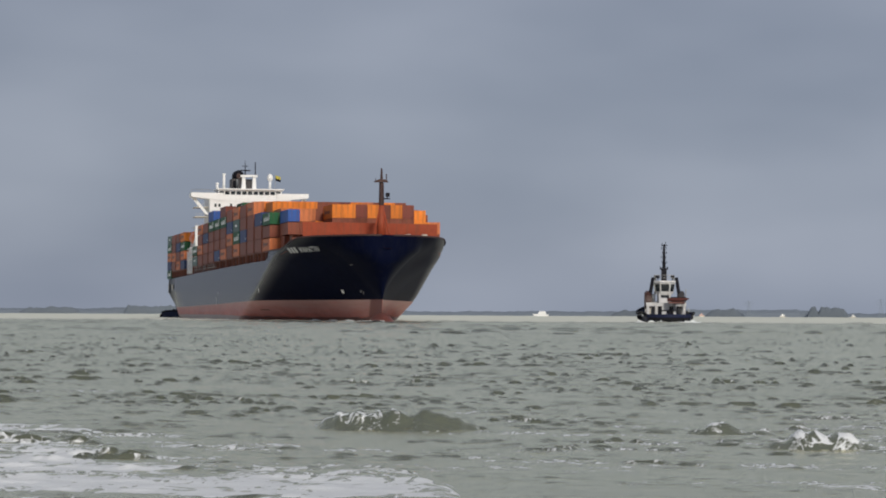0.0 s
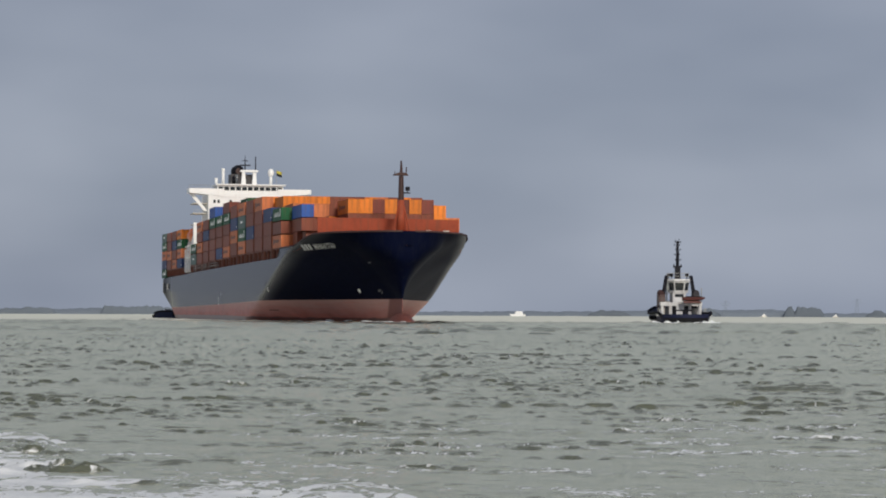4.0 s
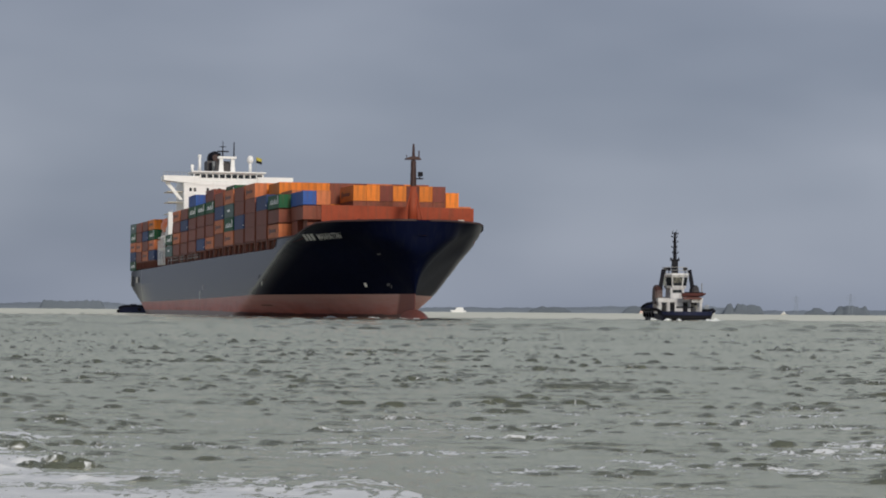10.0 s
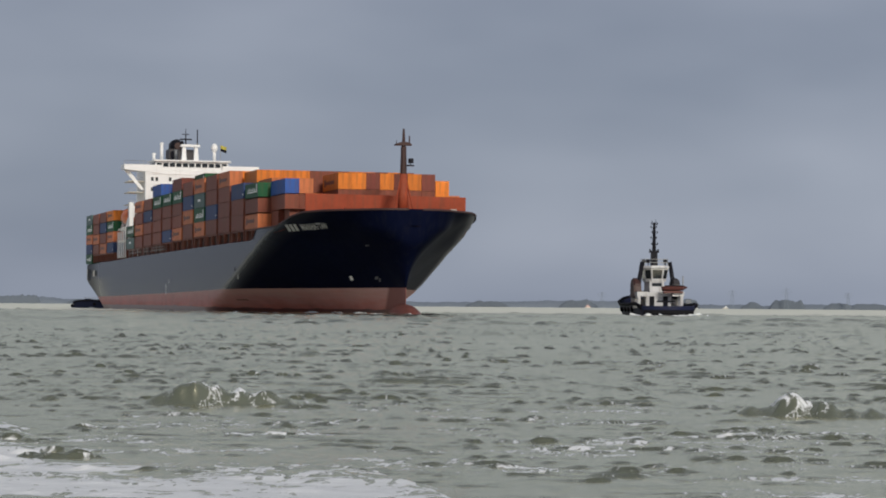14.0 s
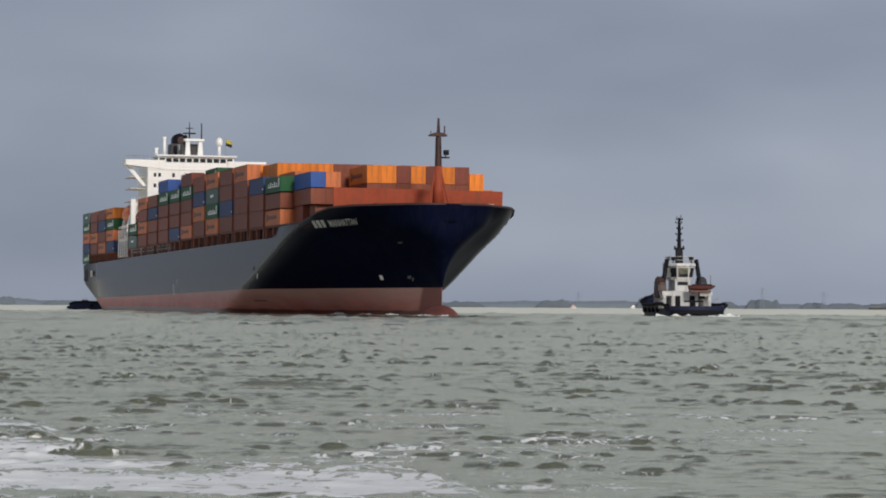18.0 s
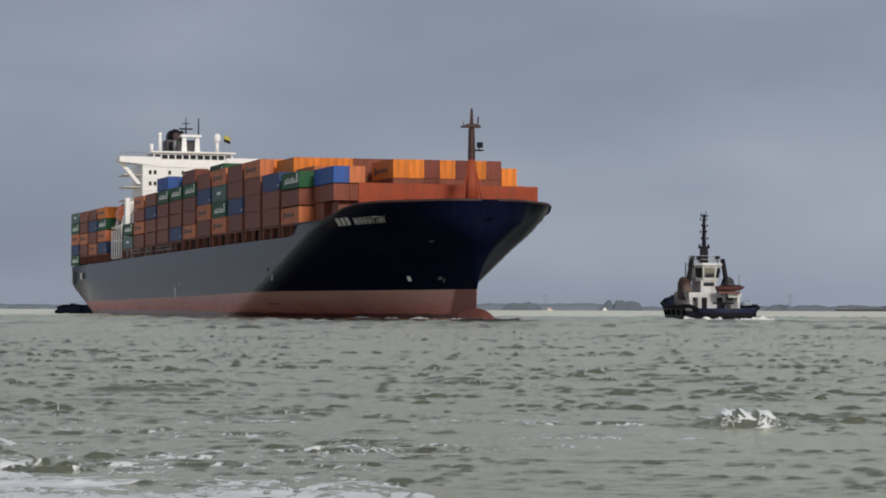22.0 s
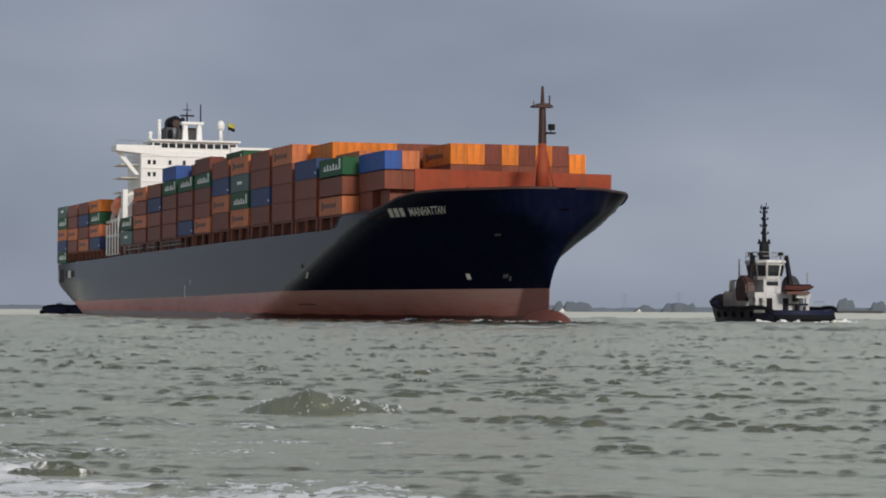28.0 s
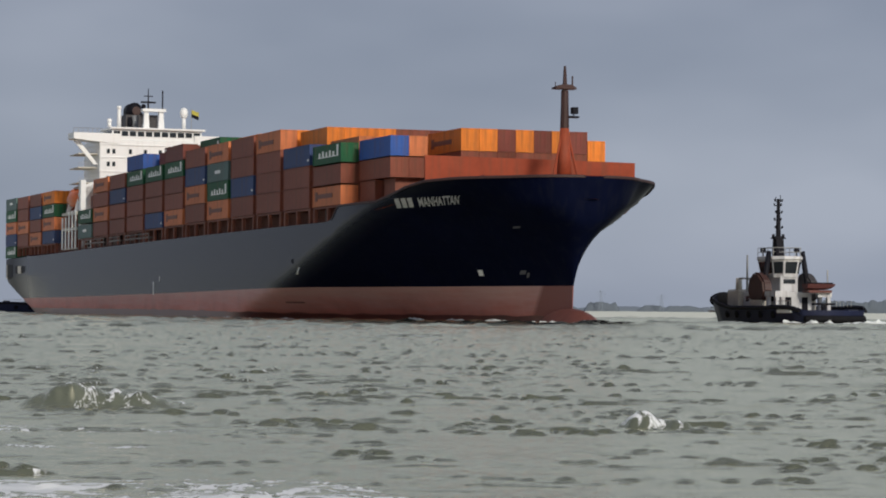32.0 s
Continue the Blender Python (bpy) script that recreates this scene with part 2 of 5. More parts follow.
M_blue = corrugated("blue_container_paint", (0.042, 0.115, 0.40))
M_navyc = corrugated("dark_blue_container_paint", (0.036, 0.064, 0.165))
M_green = corrugated("green_container_paint", (0.012, 0.095, 0.040))
M_teal = corrugated("grey_green_container_paint", (0.10, 0.16, 0.15))
M_mark = surface("pale_marking_paint", (0.90, 0.90, 0.88), 0.55, var=0.12, scale=3)
M_name = surface("weathered_white_lettering", (0.56, 0.58, 0.62), 0.55, var=0.25, scale=3)
M_dimmark = surface("worn_grey_marking_paint", (0.10, 0.10, 0.11), 0.6, var=0.4, scale=4)
M_markd = surface("dark_marking_paint", (0.16, 0.05, 0.03), 0.55, var=0.12, scale=3)
M_dinghy = surface("dull_red_inflatable_rubber", (0.095, 0.027, 0.025), 0.6, var=0.2, scale=2)
M_lifeboat = surface("orange_lifeboat_fibreglass", (0.62, 0.14, 0.03), 0.35, var=0.1, scale=2)
M_tughull = surface("dark_blue_tug_paint", (0.013, 0.018, 0.052), 0.5, var=0.3, scale=1.2, bump=0.08, streak=0.2, dirt=(0.035, 0.032, 0.04), spec=0.3)
M_tugred = surface("dull_red_tug_paint", (0.115, 0.035, 0.028), 0.5, var=0.25, scale=2)
M_brownfun = surface("dark_brown_funnel_paint", (0.055, 0.024, 0.020), 0.55, var=0.3, scale=2)
M_sand = surface("wet_beach_sand", (0.20, 0.17, 0.13), 0.7, var=0.2, scale=0.8, bump=0.3, bscale=6)
M_yellow = surface("yellow_flag_cloth", (0.46, 0.40, 0.07), 0.8, var=0.15, scale=4)


# ---- mesh helpers ----
def part(name, bm, material, parent=None, label="", smooth=False):
    me = bpy.data.meshes.new(name)
    bm.normal_update()
    bm.to_mesh(me)
    bm.free()
    for m in (material if isinstance(material, (list, tuple)) else [material]):
        me.materials.append(m)
    if smooth:
        for p in me.polygons:
            p.use_smooth = True
    ob = new(name, me)
    if parent is not None:
        ob.parent = parent
    if label:
        tagged(ob, label)
    return ob


def share(name, me, parent, m, label=""):
    """Another object on a mesh that exists already."""
    ob = new(name, me)
    ob.parent = parent
    ob.matrix_basis = m
    if label:
        tagged(ob, label)
    return ob


def thing(name, label, category, group="", kind=""):
    return tagged(new(name), label, category, group, kind)


def box(bm, x0, x1, y0, y1, z0, z1, bevel=0.0, mi=0):
    v = [bm.verts.new((x, y, z)) for z in (z0, z1) for x, y in ((x0, y0), (x1, y0), (x1, y1), (x0, y1))]
    fs = [bm.faces.new([v[i] for i in q]) for q in ((3, 2, 1, 0), (4, 5, 6, 7), (0, 1, 5, 4), (1, 2, 6, 5), (2, 3, 7, 6), (3, 0, 4, 7))]
    for f in fs:
        f.material_index = mi
    if bevel:
        bmesh.ops.bevel(bm, geom=list({e for f in fs for e in f.edges}), offset=bevel, segments=1, affect="EDGES")
    return bm


def beam(bm, p, q, r0, r1=None, n=8):
    """A round bar from p to q, radius r0 to r1."""
    p, q = Vector(p), Vector(q)
    r1 = r0 if r1 is None else r1
    d = (q - p).normalized()
    u = d.orthogonal().normalized()
    w = d.cross(u)
    ring = [[bm.verts.new(c + (u * math.cos(2 * math.pi * i / n) + w * math.sin(2 * math.pi * i / n)) * r) for i in range(n)] for c, r in ((p, r0), (q, r1))]
    for i in range(n):
        bm.faces.new((ring[0][i], ring[0][(i + 1) % n], ring[1][(i + 1) % n], ring[1][i]))
    bm.faces.new(ring[0][::-1])
    bm.faces.new(ring[1])
    return bm


def prism(bm, pts, axis, a, b):
    """A flat outline pts, pushed from a to b along axis 'x', 'y' or 'z'."""
    def at(p, c):
        return {"x": (c, p[0], p[1]), "y": (p[0], c, p[1]), "z": (p[0], p[1], c)}[axis]
    lo = [bm.verts.new(at(p, a)) for p in pts]
    hi = [bm.verts.new(at(p, b)) for p in pts]
    n = len(pts)
    bm.faces.new(lo[::-1])
    bm.faces.new(hi)
    for i in range(n):
        bm.faces.new((lo[i], lo[(i + 1) % n], hi[(i + 1) % n], hi[i]))
    bmesh.ops.recalc_face_normals(bm, faces=bm.faces[:])
    return bm


def ball(bm, c, r, seg=12, rings=8):
    m = Matrix.Translation(c) @ Matrix.Diagonal((*(r if isinstance(r, tuple) else (r, r, r)), 1))
    bmesh.ops.create_uvsphere(bm, u_segments=seg, v_segments=rings, radius=1, matrix=m)
    return bm


def B():
    return bmesh.new()


def lerp(x, table):
    """Piecewise linear value at x; table of (x, value) by falling or rising x."""
    xs, ys = zip(*sorted(table))
    return float(np.interp(x, xs, ys))


# ---- sea ----
def water_material():
    m = bpy.data.materials.new("silty_sea_water")
    m.use_nodes = True
    N, L = m.node_tree.nodes, m.node_tree.links
    b = N["Principled BSDF"]
    geo = N.new("ShaderNodeNewGeometry")
    foam = N.new("ShaderNodeAttribute")
    foam.attribute_name = "foam"
    n1 = N.new("ShaderNodeTexNoise")
    n1.inputs["Scale"].default_value = 0.11
    n1.inputs["Detail"].default_value = 4
    L.new(geo.outputs["Position"], n1.inputs["Vector"])
    ramp = N.new("ShaderNodeValToRGB")
    e = ramp.color_ramp.elements
    e[0].position, e[0].color = 0.3, (0.088, 0.098, 0.072, 1)
    e[1].position, e[1].color = 0.7, (0.115, 0.126, 0.095, 1)
    L.new(n1.outputs[0], ramp.inputs[0])
    # lacy break-up of the foam: thin crossing threads at two sizes and a fine froth
    tco = N.new("ShaderNodeTexCoord")
    lm = N.new("ShaderNodeMapping")
    lm.inputs["Scale"].default_value = (1.2, 0.8, 1.0)
    L.new(tco.outputs["Object"], lm.inputs[0])
    total = None
    for size, detail, wide, weight in ((1.5, 3, 7.0, 0.50), (4.2, 2, 5.0, 0.30), (11.0, 3, 0.0, 0.30)):
        n = N.new("ShaderNodeTexNoise")
        n.inputs["Scale"].default_value = size
        n.inputs["Detail"].default_value = detail
        n.inputs["Roughness"].default_value = 0.6
        n.inputs["Distortion"].default_value = 0.9 if wide else 0.2
        L.new(lm.outputs[0], n.inputs["Vector"])
        val = n.outputs[0]
        if wide:
            off = N.new("ShaderNodeMath")
            off.operation = "SUBTRACT"
            off.inputs[1].default_value = 0.5
            L.new(val, off.inputs[0])
            ab = N.new("ShaderNodeMath")
            ab.operation = "ABSOLUTE"
            L.new(off.outputs[0], ab.inputs[0])
            th = N.new("ShaderNodeMath")
            th.operation, th.use_clamp = "MULTIPLY_ADD", True
            th.inputs[1].default_value, th.inputs[2].default_value = -wide, 1.0
            L.new(ab.outputs[0], th.inputs[0])
            val = th.outputs[0]
        sc = N.new("ShaderNodeMath")
        sc.operation = "MULTIPLY_ADD"
        sc.inputs[1].default_value, sc.inputs[2].default_value = weight, 0.0
        L.new(val, sc.inputs[0])
        if total is not None:
            L.new(total, sc.inputs[2])
        total = sc.outputs[0]
    ad = N.new("ShaderNodeMath")
    ad.operation = "ADD"
    L.new(foam.outputs["Fac"], ad.inputs[0])
    L.new(total, ad.inputs[1])
    fr = N.new("ShaderNodeMapRange")
    fr.inputs[1].default_value, fr.inputs[2].default_value = 0.94, 1.13
    fr.inputs[3].default_value, fr.inputs[4].default_value = 0.0, 0.92
    L.new(ad.outputs[0], fr.inputs[0])
    mx = N.new("ShaderNodeMix")
    mx.data_type = "RGBA"
    mx.inputs[7].default_value = (0.80, 0.82, 0.85, 1)
    L.new(fr.outputs[0], mx.inputs[0])
    # the brighter light on the far water, put into its colour as a paler tone
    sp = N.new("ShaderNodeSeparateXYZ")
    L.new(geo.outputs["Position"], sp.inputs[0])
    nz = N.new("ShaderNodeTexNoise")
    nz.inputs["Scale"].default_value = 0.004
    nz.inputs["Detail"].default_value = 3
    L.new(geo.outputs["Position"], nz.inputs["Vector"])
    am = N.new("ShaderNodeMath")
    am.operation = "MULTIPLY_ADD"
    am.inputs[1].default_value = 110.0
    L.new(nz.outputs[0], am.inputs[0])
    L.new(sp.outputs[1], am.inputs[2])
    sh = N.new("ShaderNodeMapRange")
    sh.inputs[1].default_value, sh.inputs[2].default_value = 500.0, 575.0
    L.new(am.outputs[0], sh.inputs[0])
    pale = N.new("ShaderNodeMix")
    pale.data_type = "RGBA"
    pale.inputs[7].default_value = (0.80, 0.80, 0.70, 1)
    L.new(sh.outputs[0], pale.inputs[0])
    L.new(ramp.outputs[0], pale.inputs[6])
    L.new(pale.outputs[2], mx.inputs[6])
    # ripples
    mp = N.new("ShaderNodeMapping")
    mp.inputs["Scale"].default_value = (0.6, 1.3, 1.0)
    L.new(tco.outputs["Object"], mp.inputs[0])
    rip = N.new("ShaderNodeTexNoise")
    rip.inputs["Scale"].default_value = 3.0
    rip.inputs["Detail"].default_value = 6
    rip.inputs["Roughness"].default_value = 0.68
    L.new(mp.outputs[0], rip.inputs["Vector"])
    bp = N.new("ShaderNodeBump")
    bp.inputs["Strength"].default_value = 0.55
    bp.inputs["Distance"].default_value = 0.072
    L.new(rip.outputs[0], bp.inputs["Height"])
    body = N.new("ShaderNodeBsdfDiffuse")
    L.new(mx.outputs[2], body.inputs["Color"])
    L.new(bp.outputs[0], body.inputs["Normal"])
    skin = N.new("ShaderNodeBsdfGlossy")
    skin.inputs["Color"].default_value = (1.0, 0.955, 0.745, 1)
    skin.inputs["Roughness"].default_value = 0.22
    L.new(bp.outputs[0], skin.inputs["Normal"])
    fre = N.new("ShaderNodeFresnel")
    fre.inputs["IOR"].default_value = 1.45
    L.new(bp.outputs[0], fre.inputs["Normal"])
    wet = N.new("ShaderNodeMath")
    wet.operation, wet.use_clamp = "MULTIPLY_ADD", True
    wet.inputs[1].default_value, wet.inputs[2].default_value = 2.8, 0.02
    L.new(fre.outputs[0], wet.inputs[0])
    dry = N.new("ShaderNodeMath")
    dry.operation = "MULTIPLY_ADD"
    dry.inputs[1].default_value, dry.inputs[2].default_value = -0.95, 1.0
    L.new(fr.outputs[0], dry.inputs[0])
    gl = N.new("ShaderNodeMath")
    gl.operation = "MULTIPLY"
    L.new(wet.outputs[0], gl.inputs[0])
    L.new(dry.outputs[0], gl.inputs[1])
    mixs = N.new("ShaderNodeMixShader")
    # less gloss far out, so that the painted brightness shows
    far_dull = N.new("ShaderNodeMath")
    far_dull.operation = "MULTIPLY_ADD"
    far_dull.inputs[1].default_value, far_dull.inputs[2].default_value = -0.7, 1.0
    L.new(sh.outputs[0], far_dull.inputs[0])
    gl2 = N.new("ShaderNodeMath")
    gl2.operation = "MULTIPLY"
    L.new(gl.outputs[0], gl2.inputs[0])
    L.new(far_dull.outputs[0], gl2.inputs[1])
    L.new(gl2.outputs[0], mixs.inputs[0])
    L.new(body.outputs[0], mixs.inputs[1])
    L.new(skin.outputs[0], mixs.inputs[2])
    L.new(mixs.outputs[0], N["Material Output"].inputs["Surface"])
    N.remove(b)
    return m


M_sea = water_material()


def vnoise(x, y, cell, seed):
    """Smooth value noise on arrays, about 0 to 1."""
    rs = np.random.RandomState(seed)
    tab = rs.rand(256, 256)
    u, v = x / cell, y / cell
    i, j = np.floor(u).astype(int), np.floor(v).astype(int)
    fu, fv = u - i, v - j
    fu, fv = fu * fu * (3 - 2 * fu), fv * fv * (3 - 2 * fv)
    g = lambda a, b: tab[a % 256, b % 256]
    return (g(i, j) * (1 - fu) + g(i + 1, j) * fu) * (1 - fv) + (g(i, j + 1) * (1 - fu) + g(i + 1, j + 1) * fu) * fv


def sea_mesh(name, x, y, seed, waves, steep, level, crest, foamy, surf=None):
    """A grid (arrays x, y) lifted by travelling-wave shapes: waves = (count, shortest, longest, rms height, spread in degrees)."""
    rs = np.random.RandomState(seed)
    z, dx, dy = np.zeros_like(x), np.zeros_like(x), np.zeros_like(x)
    for band, (count, lo, hi, rms, spread) in enumerate(waves):
        zb, bx, by = np.zeros_like(x), np.zeros_like(x), np.zeros_like(x)
        for _ in range(count):
            lam = lo * (hi / lo) ** rs.rand()
            th = radians(-97 + rs.uniform(-spread, spread))
            k = 2 * math.pi / lam
            amp = math.sqrt(2.0 / count) * rs.uniform(0.7, 1.3)
            ph = k * (x * math.cos(th) + y * math.sin(th)) + rs.rand() * 6.283
            zb += amp * np.cos(ph)
            bx -= amp * math.cos(th) * np.sin(ph)
            by -= amp * math.sin(th) * np.sin(ph)
        # calm patches between groups; narrow crests over long flat troughs
        mid = math.sqrt(lo * hi)
        g = np.clip(3.2 * vnoise(x * 0.45, y, mid * 1.8, seed + 11 * band + 1) - 1.1, 0.10, 1.5) * (0.5 + vnoise(x + 50, y, mid * 9, seed + 11 * band + 2))
        g = g * np.clip(0.42 + 0.58 * (y - 20.0) / 26.0, 0.35, 1.0) * (1.0 + 0.8 * np.clip((y - 45.0) / 90.0, 0.0, 1.0))
        sharp = (np.exp(0.9 * np.clip(zb, -2.5, 2.0)) - 1.4) * 0.62
        z += rms * g * sharp
        grip = rms * g * np.clip(0.5 + 0.5 * sharp, 0.0, 1.6)
        dx += grip * bx
        dy += grip * by
    z += 0.016 * np.clip((130.0 - y) / 60.0, 0.0, 1.0) * (vnoise(x, y * 0.6, 0.17, seed + 3) + 0.6 * vnoise(x, y, 0.09, seed + 4) - 0.8)
    top = sum(w[3] for w in waves)
    streak = vnoise(x * 0.55, y * 1.1, 1.0, seed + 5) * 0.6 + vnoise(x, y * 1.5, 0.45, seed + 7) * 0.4
    patch = vnoise(x, y, 11.0, seed + 6)
    foam = foamy * np.clip((z / top - crest) * 0.55, 0, 0.38) * np.clip(patch * 2.4 - 0.7, 0, 1)
    foam += foamy * 1.5 * np.clip(streak + 0.75 * patch - 1.0, 0, 0.5) * np.clip((60 - y) / 25, 0.05, 1)
    if surf is not None:
        foam = foam + surf
    n, m = x.shape
    # the crests lean towards the shore: a steep short face in front, a long back behind
    co = np.stack([x + steep * dx, y + steep * dy - 1.7 * np.clip(z, -0.03, 0.09), z + level], -1).reshape(-1, 3)
    idx = np.arange(n * m).reshape(n, m)
    q = np.stack([idx[:-1, :-1], idx[:-1, 1:], idx[1:, 1:], idx[1:, :-1]], -1).reshape(-1, 4)
    me = bpy.data.meshes.new(name)
    me.vertices.add(len(co))
    me.vertices.foreach_set("co", co.ravel())
    me.loops.add(q.size)
    me.loops.foreach_set("vertex_index", q.ravel())
    me.polygons.add(len(q))
    me.polygons.foreach_set("loop_start", np.arange(len(q)) * 4)
    me.polygons.foreach_set("use_smooth", np.ones(len(q), bool))
    me.update(calc_edges=True)
    at = me.attributes.new("foam", "FLOAT", "POINT")
    at.data.foreach_set("value", foam.ravel().astype(np.float32))
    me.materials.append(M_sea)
    return new(name, me)


def sink(ob, dz):
    """Lower a sheet's vertices by an array of heights."""
    co = np.zeros(len(ob.data.vertices) * 3)
    ob.data.vertices.foreach_get("co", co)
    co = co.reshape(-1, 3)
    co[:, 2] += dz.ravel()
    ob.data.vertices.foreach_set("co", co.ravel())


def fan(near, far, rows, cols, margin):
    """A grid that widens with distance from the shore."""
    r = near * (far / near) ** np.linspace(0, 1, rows)
    s = np.linspace(0, 1, cols)
    x = (-(0.37 * r + margin))[:, None] * (1 - s) + ((0.21 * r + margin))[:, None] * s
    return x, np.repeat(r[:, None], cols, 1)


def build_sea():
    # the whole sea to the horizon; its nearest part lies under the moving wave fields
    r = np.concatenate([np.linspace(6, 150, 60)[:-1], 150.0 * (4950 / 150.0) ** np.linspace(0, 1, 900)])
    s = np.concatenate([np.linspace(-1.3, -0.62, 26)[:-1], np.linspace(-0.62, 0.5, 420), np.linspace(0.5, 1.3, 28)[1:]])
    x, y = r[:, None] * np.tan(s)[None, :], np.repeat(r[:, None], len(s), 1)
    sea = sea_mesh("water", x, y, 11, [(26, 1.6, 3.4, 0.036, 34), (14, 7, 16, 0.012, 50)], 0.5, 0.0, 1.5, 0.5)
    sink(sea, -0.45 * np.clip((195.0 - y) / 18.0, 0, 1))
    tagged(sea, "grey-green choppy silty sea reaching to the horizon", "sea", kind="structure")
    x, y = fan(9.0, 215.0, 900, 820, 9.5)
    wa = sea_mesh("water_wave_field", x, y, 21, [(16, 2.0, 4.2, 0.010, 30), (28, 1.0, 2.0, 0.0105, 32), (40, 0.5, 1.0, 0.0120, 36), (48, 0.24, 0.50, 0.0125, 34)], 0.5, 0.0, 1.1, 0.55)
    sink(wa, -0.5 * np.clip((y - 195.0) / 18.0, 0, 1))
    tagged(wa, "grey-green short steep waves with scattered whitecaps", "waves", kind="stuff")
    x, y = fan(9.0, 215.0, 640, 620, 9.5)
    wb = sea_mesh("water_wave_field", x, y, 37, [(14, 1.5, 3.0, 0.008, 40), (34, 0.55, 1.1, 0.0110, 42), (44, 0.22, 0.48, 0.0110, 40)], 0.5, -0.02, 1.1, 0.55)
    sink(wb, -0.5 * np.clip((y - 195.0) / 18.0, 0, 1))
    tagged(wb, "grey-green cross chop crossing the main waves", "waves", kind="stuff")
    # surf zone at the beach
    r = 10.0 * (34 / 10.0) ** np.linspace(0, 1, 330)
    s = np.linspace(-17.0, 9.0, 520)
    x, y = np.repeat(s[None, :], 330, 0), np.repeat(r[:, None], 520, 1)
    edge = 33.0 - 1.65 * (x + 8.3) + 6.0 * (vnoise(x, y * 0.3, 2.6, 5) - 0.5)
    edge = np.clip(edge, 19.0, 33.5)
    inside = np.clip((edge - y) / 2.2, 0, 1)
    n1 = vnoise(x * 0.45, y, 0.8, 8) + 0.4 * (vnoise(x, y * 1.3, 0.35, 9) - 0.5)
    n2 = vnoise(x * 0.35 + 0.5 * y, y * 1.2, 1.5, 12) + 0.25 * (vnoise(x, y, 0.3, 13) - 0.5)
    n3 = vnoise(x * 0.5, y, 2.2, 10)
    lace = np.maximum(np.clip(1 - np.abs(n1 - 0.5) * 6.0, 0, 1), np.clip(1 - np.abs(n2 - 0.5) * 7.0, 0, 1))
    n4 = vnoise(x * 0.4 + 0.25 * y, y, 2.6, 17) + 0.35 * (vnoise(x * 0.7, y * 1.4, 0.6, 19) - 0.5) + 0.2 * (vnoise(x, y * 1.3, 0.22, 23) - 0.5)
    sheet = np.clip((n4 - 0.50) * 5.0, 0, 1)
    surf = np.clip((edge - y) / 2.5 - 0.3, 0, 1) * (0.05 + 0.32 * lace + 0.46 * n3 + 0.42 * sheet)
    sw = sea_mesh("water_surf_zone", x, y, 51, [(12, 1.8, 5.0, 0.026, 35), (26, 0.6, 1.6, 0.028, 40), (24, 0.25, 0.55, 0.014, 50)], 0.5, 0.03, 0.9, 0.6, surf)
    co = np.zeros(len(sw.data.vertices) * 3)
    sw.data.vertices.foreach_get("co", co)
    co = co.reshape(-1, 3)
    fade = (1 - inside.ravel()) + np.clip((np.abs(x.ravel() + 4.0) - 11.5) / 1.5, 0, 1)
    co[:, 2] -= 0.4 * np.clip(fade, 0, 1) ** 1.5 - 0.05
    sw.data.vertices.foreach_set("co", co.ravel())
    tagged(sw, "white lacy foam on broken surf near the beach", "surf", kind="stuff")
    return wa, wb, sw


wave_a, wave_b, surf_zone = build_sea()


def beach():
    """The sandy shore under and behind the eye, shelving into the water."""
    bm = B()
    rows = []
    for y, z in ((-4000, 0.6), (-60, 0.5), (-12, 0.3), (-3, 0.06), (2, -0.05), (6, -0.2), (9, -0.6), (14, -1.6)):
        rows.append([bm.verts.new((x, y + 1.2 * noise.noise(Vector((x * 0.05, y, 0))), z + 0.05 * noise.noise(Vector((x * 0.3, y * 0.3, 2))))) for x in [-4000, -400, -120] + list(range(-60, 61, 3)) + [120, 400, 4000]])
    for p, q in zip(rows, rows[1:]):
        for k in range(len(p) - 1):
            bm.faces.new((p[k], p[k + 1], q[k + 1], q[k]))
    ob = part("ground", bm, M_sand, None, "", True)
    tagged(ob, "wet grey-brown sand beach shelving into the sea", "beach", kind="structure")


beach()


# ---- container ship: x forward from the foremast, y to port, z up from the waterline ----
BAY0, PITCH, SIDE, BASE = -41.55, 13.71, 18.62, 15.05


def stem_x(z):
    return lerp(z, [(-3, 3.2), (0, 3.5), (4.5, 3.8), (7, 4.7), (10, 6.8), (12, 8.8), (14, 9.2), (17.4, 10.1), (18.5, 10.2)])


def top_z(x):
    return lerp(x, [(14, 17.35), (0, 17.25), (-4.5, 17.05), (-8, 16.5), (-17, 14.98), (-30.3, 14.92), (-32.2, 13.5), (-34.5, 12.92), (-60, 12.88), (-100, 12.75), (-140, 12.55), (-190, 12.3), (-212, 12.05), (-271, 11.8)])


def keel_z(x):
    """Where the counter rises clear of the water at the stern."""
    return lerp(x, [(-271.5, 6.6), (-266, 4.9), (-255, 2.8), (-244, 0.9), (-236, -0.9), (-228, -2.5), (20, -2.5)])


